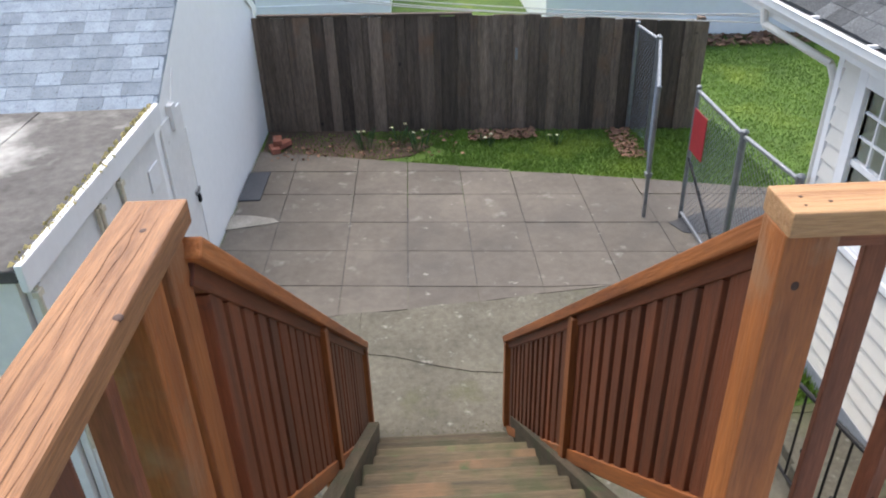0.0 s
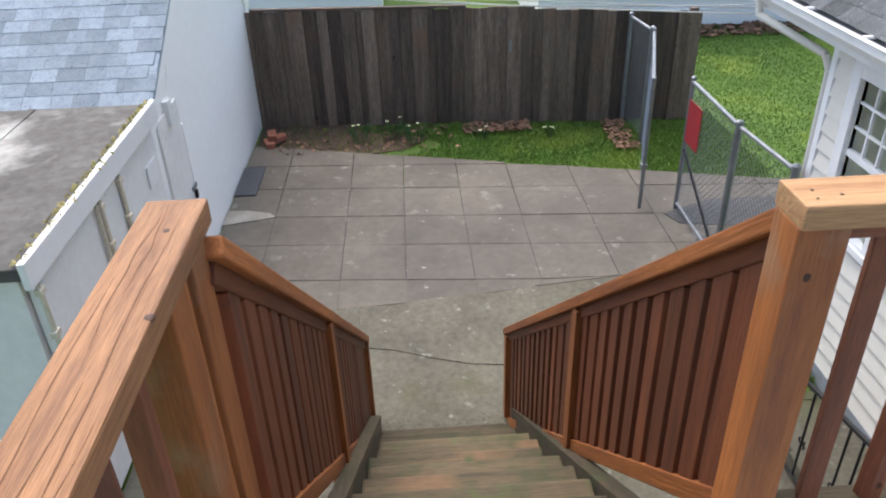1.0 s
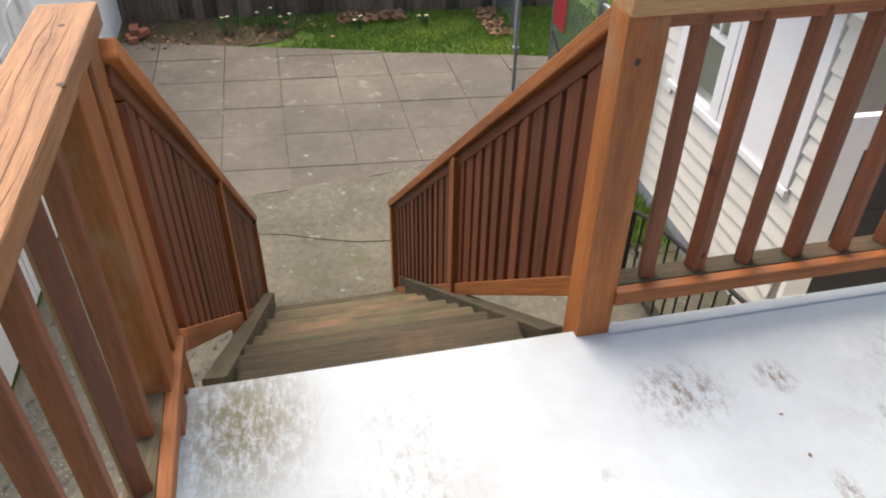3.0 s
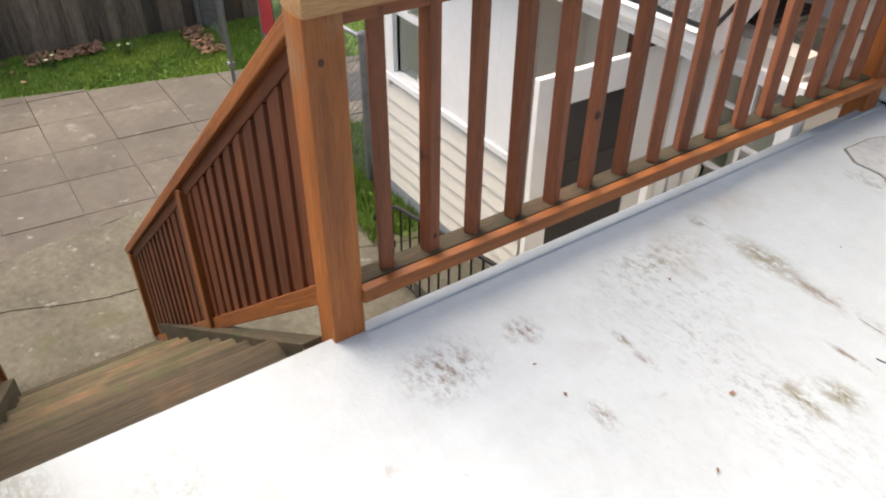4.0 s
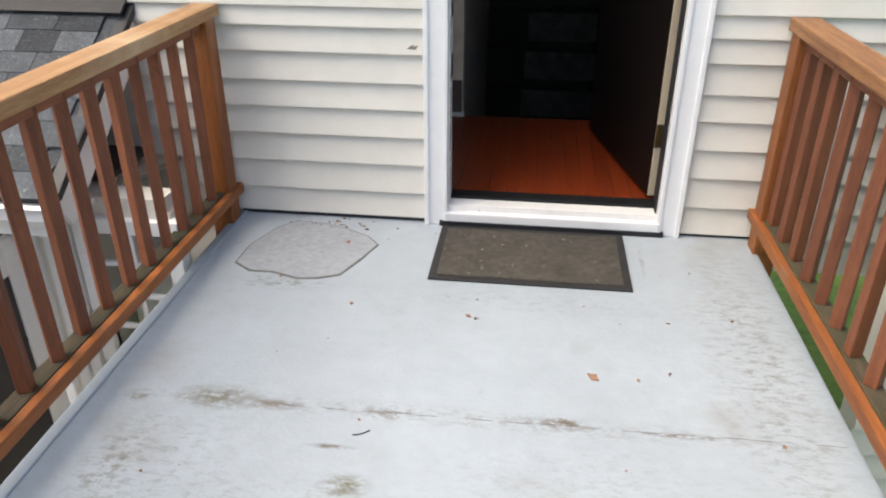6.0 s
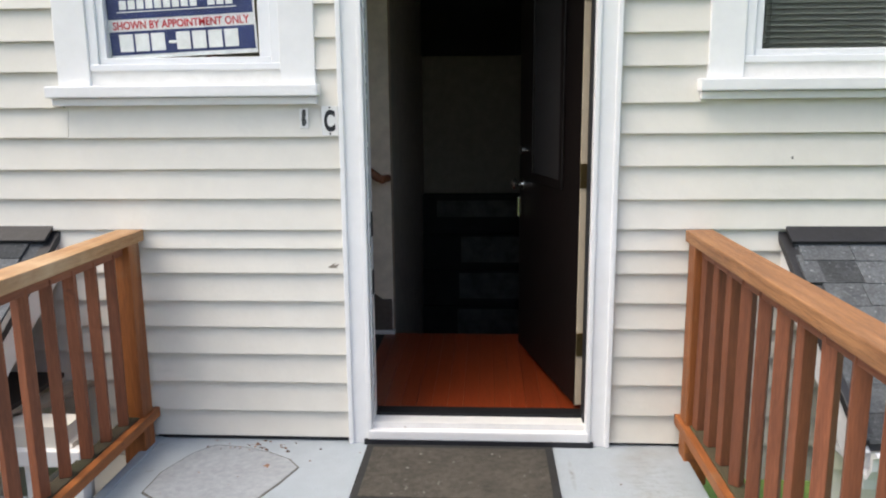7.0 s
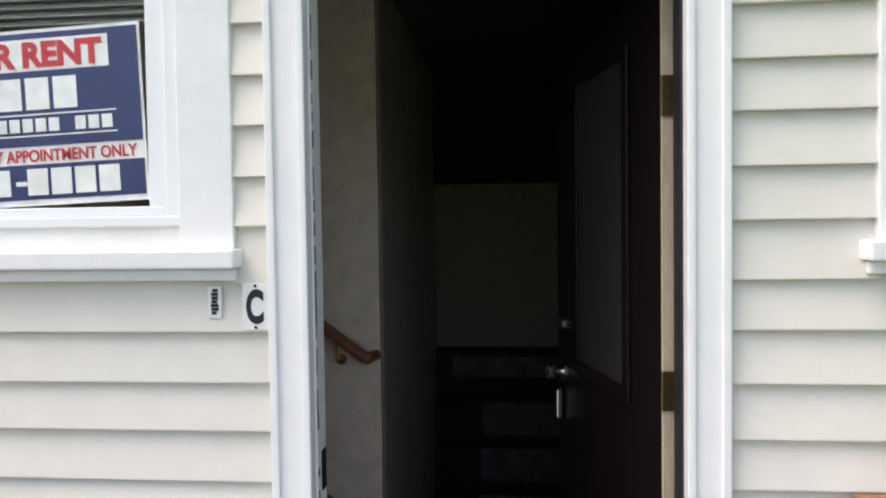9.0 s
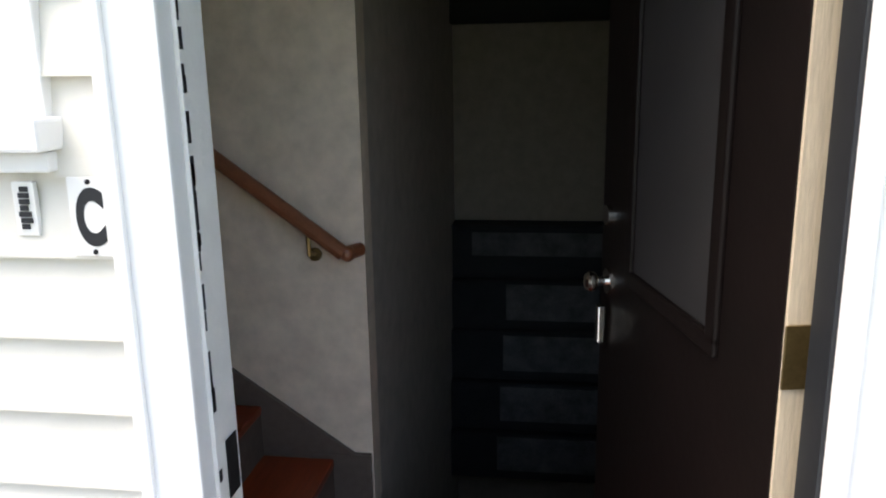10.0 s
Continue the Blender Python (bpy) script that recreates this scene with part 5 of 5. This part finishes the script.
block("porch_back", (-2.93, -0.15, GZ), (-2.05, -0.07, 0.26), SIDING, wing, 0)
block("porch_opening", (-2.62, -0.158, GZ + 0.02), (-2.07, -0.15, 0.15), BROWNPORCH, wing, 0, "dark brown opening above the storm door")
block("porch_ceiling", (-2.93, WY + 0.12, 0.18), (-2.05, 0.42, 0.26), BROWNPORCH, wing, 0, "dark brown porch ceiling")
block("foundation", (-4.74, WY - 0.03, GZ - 0.05), (-2.91, WY + 0.05, -1.84), FOUND, wing, 0.004, "blue-grey painted foundation")
# Unseen lid added to keep the wing dark behind its windows.
block("wing_ceiling", (-4.72, WY + 0.12, 0.27), (-1.74, 0.0, 0.29), ROOMSHADE, wing, 0)
z = -1.84
while z < 0.2:
    zt = z + 0.118
    spans = [(-4.70, -2.935)]
    if zt > WZ0 - 0.06:
        spans = [(-4.70, WX0 - 0.09), (-3.05, -2.935)]
    for x0, x1 in spans:
        lap_board(x0, x1, z, zt, WY, wing)
    z = zt
end = bmesh.new()
zz = -1.0
while zz < 0.2:
    cube(end, (-2.94, WY - 0.021, zz), (-2.927, WY - 0.004, zz + 0.10))
    zz += 0.118
part("lap_ends", end, SIDING, wing)
timber("corner_board", (-4.72, WY - 0.012, GZ + 0.1), (-4.72, WY - 0.012, 0.24), 0.06, 0.03, WHITE, wing)
block("panel_board", (WX1 + 0.105, WY - 0.03, -0.95), (-3.22, WY, 0.22), WHITE, wing, 0.003, "flat white panel board")
block("panel_board", (-3.215, WY - 0.034, -0.90), (-3.06, WY, 0.22), WHITE, wing, 0.003, "flat white panel board")
block("panel_sill", (WX0 - 0.12, WY - 0.05, -0.95), (-3.05, WY - 0.022, -0.905), WHITE, wing, 0.004)

w3 = tagged(thing("window_3", (-4.24, WY, WZ0), "white sash window with small muntined upper panes", "window"), kind="structure")
for a, b in (((WX0 - 0.09, WZ0 - 0.05), (WX0, WZ1 + 0.1)), ((WX1, WZ0 - 0.05), (WX1 + 0.1, WZ1 + 0.1)), ((WX0, WZ1), (WX1, WZ1 + 0.1)), ((WX0, WZ0 - 0.05), (WX1, WZ0 + 0.02))):
    block("window_frame", (a[0], WY - 0.035, a[1]), (b[0], WY + 0.03, b[1]), WHITE, w3, 0.004)
mid = (WZ0 + WZ1) / 2
block("meeting_rail", (WX0, WY - 0.01, mid - 0.02), (WX1, WY + 0.03, mid + 0.02), WHITE, w3, 0.003)
for x in (WX0 + 0.147, WX0 + 0.293):
    block("muntin", (x - 0.008, WY, mid + 0.02), (x + 0.008, WY + 0.02, WZ1), WHITE, w3, 0.002)
for z in (mid + 0.16, mid + 0.31):
    block("muntin", (WX0, WY + 0.001, z - 0.008), (WX1, WY + 0.019, z + 0.008), WHITE, w3, 0.002)
pn = block("pane", (WX0, WY + 0.02, WZ0 + 0.02), (WX1, WY + 0.024, WZ1), glass, w3, 0)
w4 = tagged(thing("window_4", (-1.62, WY, MZ0), "small white muntined porch window", "window"), kind="structure")
for a, b in (((MX0 - 0.06, MZ0 - 0.06), (MX0, MZ1 + 0.06)), ((MX1, MZ0 - 0.06), (MX1 + 0.06, MZ1 + 0.06)), ((MX0, MZ1), (MX1, MZ1 + 0.06)), ((MX0, MZ0 - 0.06), (MX1, MZ0))):
    block("window_frame", (a[0], WY - 0.03, a[1]), (b[0], WY + 0.03, b[1]), WHITE, w4, 0.004)
block("muntin", ((MX0 + MX1) / 2 - 0.01, WY - 0.004, MZ0), ((MX0 + MX1) / 2 + 0.01, WY + 0.02, MZ1), WHITE, w4, 0.002)
for k in range(1, 5):
    z = MZ0 + (MZ1 - MZ0) * k / 5
    block("muntin", (MX0, WY - 0.002, z - 0.009), (MX1, WY + 0.018, z + 0.009), WHITE, w4, 0.002)
block("pane", (MX0, WY + 0.02, MZ0), (MX1, WY + 0.024, MZ1), glass, w4, 0)
for x in (-2.06, -1.95, -1.885):
    timber("door_trim", (x, WY - 0.015, GZ + 0.05), (x, WY - 0.015, 0.2), 0.05 if x > -2 else 0.09, 0.035, WHITE, wing)
block("wall_fill", (-1.74, WY + 0.12, GZ), (-1.38, 0.0, -0.09), SIDING, wing, 0)
block("wall_end", (-1.45, WY + 0.002, GZ), (-1.38, WY + 0.12, -0.06), SIDING, wing, 0)
part("soffit_return", prism(bmesh.new(), [(-1.73, -0.5), (-1.73, -0.03), (-1.60, -0.03)], 0.24, 0.26), SOFFIT, wing, "grey-brown soffit board")

east = tagged(thing("wall_wing_east", (2.7, WY, GZ), "cream lap-sided wall beneath the lean-to roof", "wall"), kind="structure")
block("wall_core", (1.2, WY + 0.002, GZ - 0.05), (4.15, WY + 0.12, 0.26), SIDING, east, 0)
z = -1.84
while z < 0.2:
    lap_board(1.2, 4.15, z, z + 0.118, WY, east)
    z += 0.118

storm = thing("storm_door", (-2.03, -0.585, GZ + 0.19), "white storm door with dark glass standing open", "door")
storm.rotation_euler = (0, 0, math.atan2(-0.68, -0.03))
SWD, SHT = 0.68, 1.94
for a, b in (((0, 0), (0.11, SHT)), ((SWD - 0.11, 0), (SWD, SHT)), ((0.11, SHT - 0.14), (SWD - 0.11, SHT)), ((0.11, 0), (SWD - 0.11, 0.28))):
    lpart("rail", cube(bmesh.new(), (a[0], -0.016, a[1]), (b[0], 0.016, b[1]), 0.004), WHITE, storm)
lpart("glass", cube(bmesh.new(), (0.11, -0.006, 0.28), (SWD - 0.11, 0.006, SHT - 0.14)), DOORPANEL, storm, "dark reflective glass")
for z in (0.75, 1.22, 1.5):
    lpart("glazing_bar", cube(bmesh.new(), (0.11, -0.01, z), (SWD - 0.11, 0.01, z + 0.018), 0.002), DOORPANEL, storm)
lpart("handle", cube(bmesh.new(), (SWD - 0.07, -0.05, 0.95), (SWD - 0.04, 0.05, 1.05), 0.006), IRON, storm)

# ---------------------------------------------------------------- porch landing, iron rail
land = thing("porch_landing", (-2.9, -0.9, GZ), "low mossy concrete porch landing with a step", "steps")
block("slab", (-3.35, -1.05, GZ - 0.02), (-1.4, WY - 0.03, GZ + 0.14), PADCONC, land, 0.012)
block("step", (-3.7, -0.98, GZ - 0.02), (-3.352, WY - 0.03, GZ + 0.07), PADCONC, land, 0.012)
iron = thing("iron_railing", (-3.2, -1.1, GZ + 0.1), "black wrought-iron porch railing with slim bars", "railing")
pr = bmesh.new()
R = [(-3.75, -1.1, GZ + 0.42), (-3.62, -1.1, GZ + 0.62), (-3.4, -1.1, GZ + 0.70), (-2.3, -1.1, GZ + 0.92)]
for k in range(3):
    tube(pr, R[k], R[k + 1], 0.014, 8)
part("handrail", pr, IRON, iron)
pipe("bottom_rail", (-3.66, -1.1, GZ + 0.08), (-2.3, -1.1, GZ + 0.2), 0.01, IRON, iron)
for k in range(13):
    x = -3.62 + k * 0.108
    pipe("bar", (x, -1.1, GZ + 0.08 + (x + 3.66) * 0.088), (x, -1.1, GZ + 0.63 + (x + 3.62) * 0.22), 0.007, IRON, iron, "", 6)
    if k % 3 == 1:
        sc = bmesh.new()
        for q in range(10):
            a, b = q * 0.6, (q + 1) * 0.6
            tube(sc, (x + 0.03 * math.cos(a), -1.1, GZ + 0.35 + 0.03 * math.sin(a) + 0.006 * q), (x + 0.03 * math.cos(b), -1.1, GZ + 0.35 + 0.03 * math.sin(b) + 0.006 * (q + 1)), 0.005, 5)
        part("scroll", sc, IRON, iron)
for x in (-3.66, -2.3):
    pipe("post", (x, -1.1, GZ - 0.02), (x, -1.1, GZ + 0.55 + (x + 3.66) * 0.27), 0.014, IRON, iron)
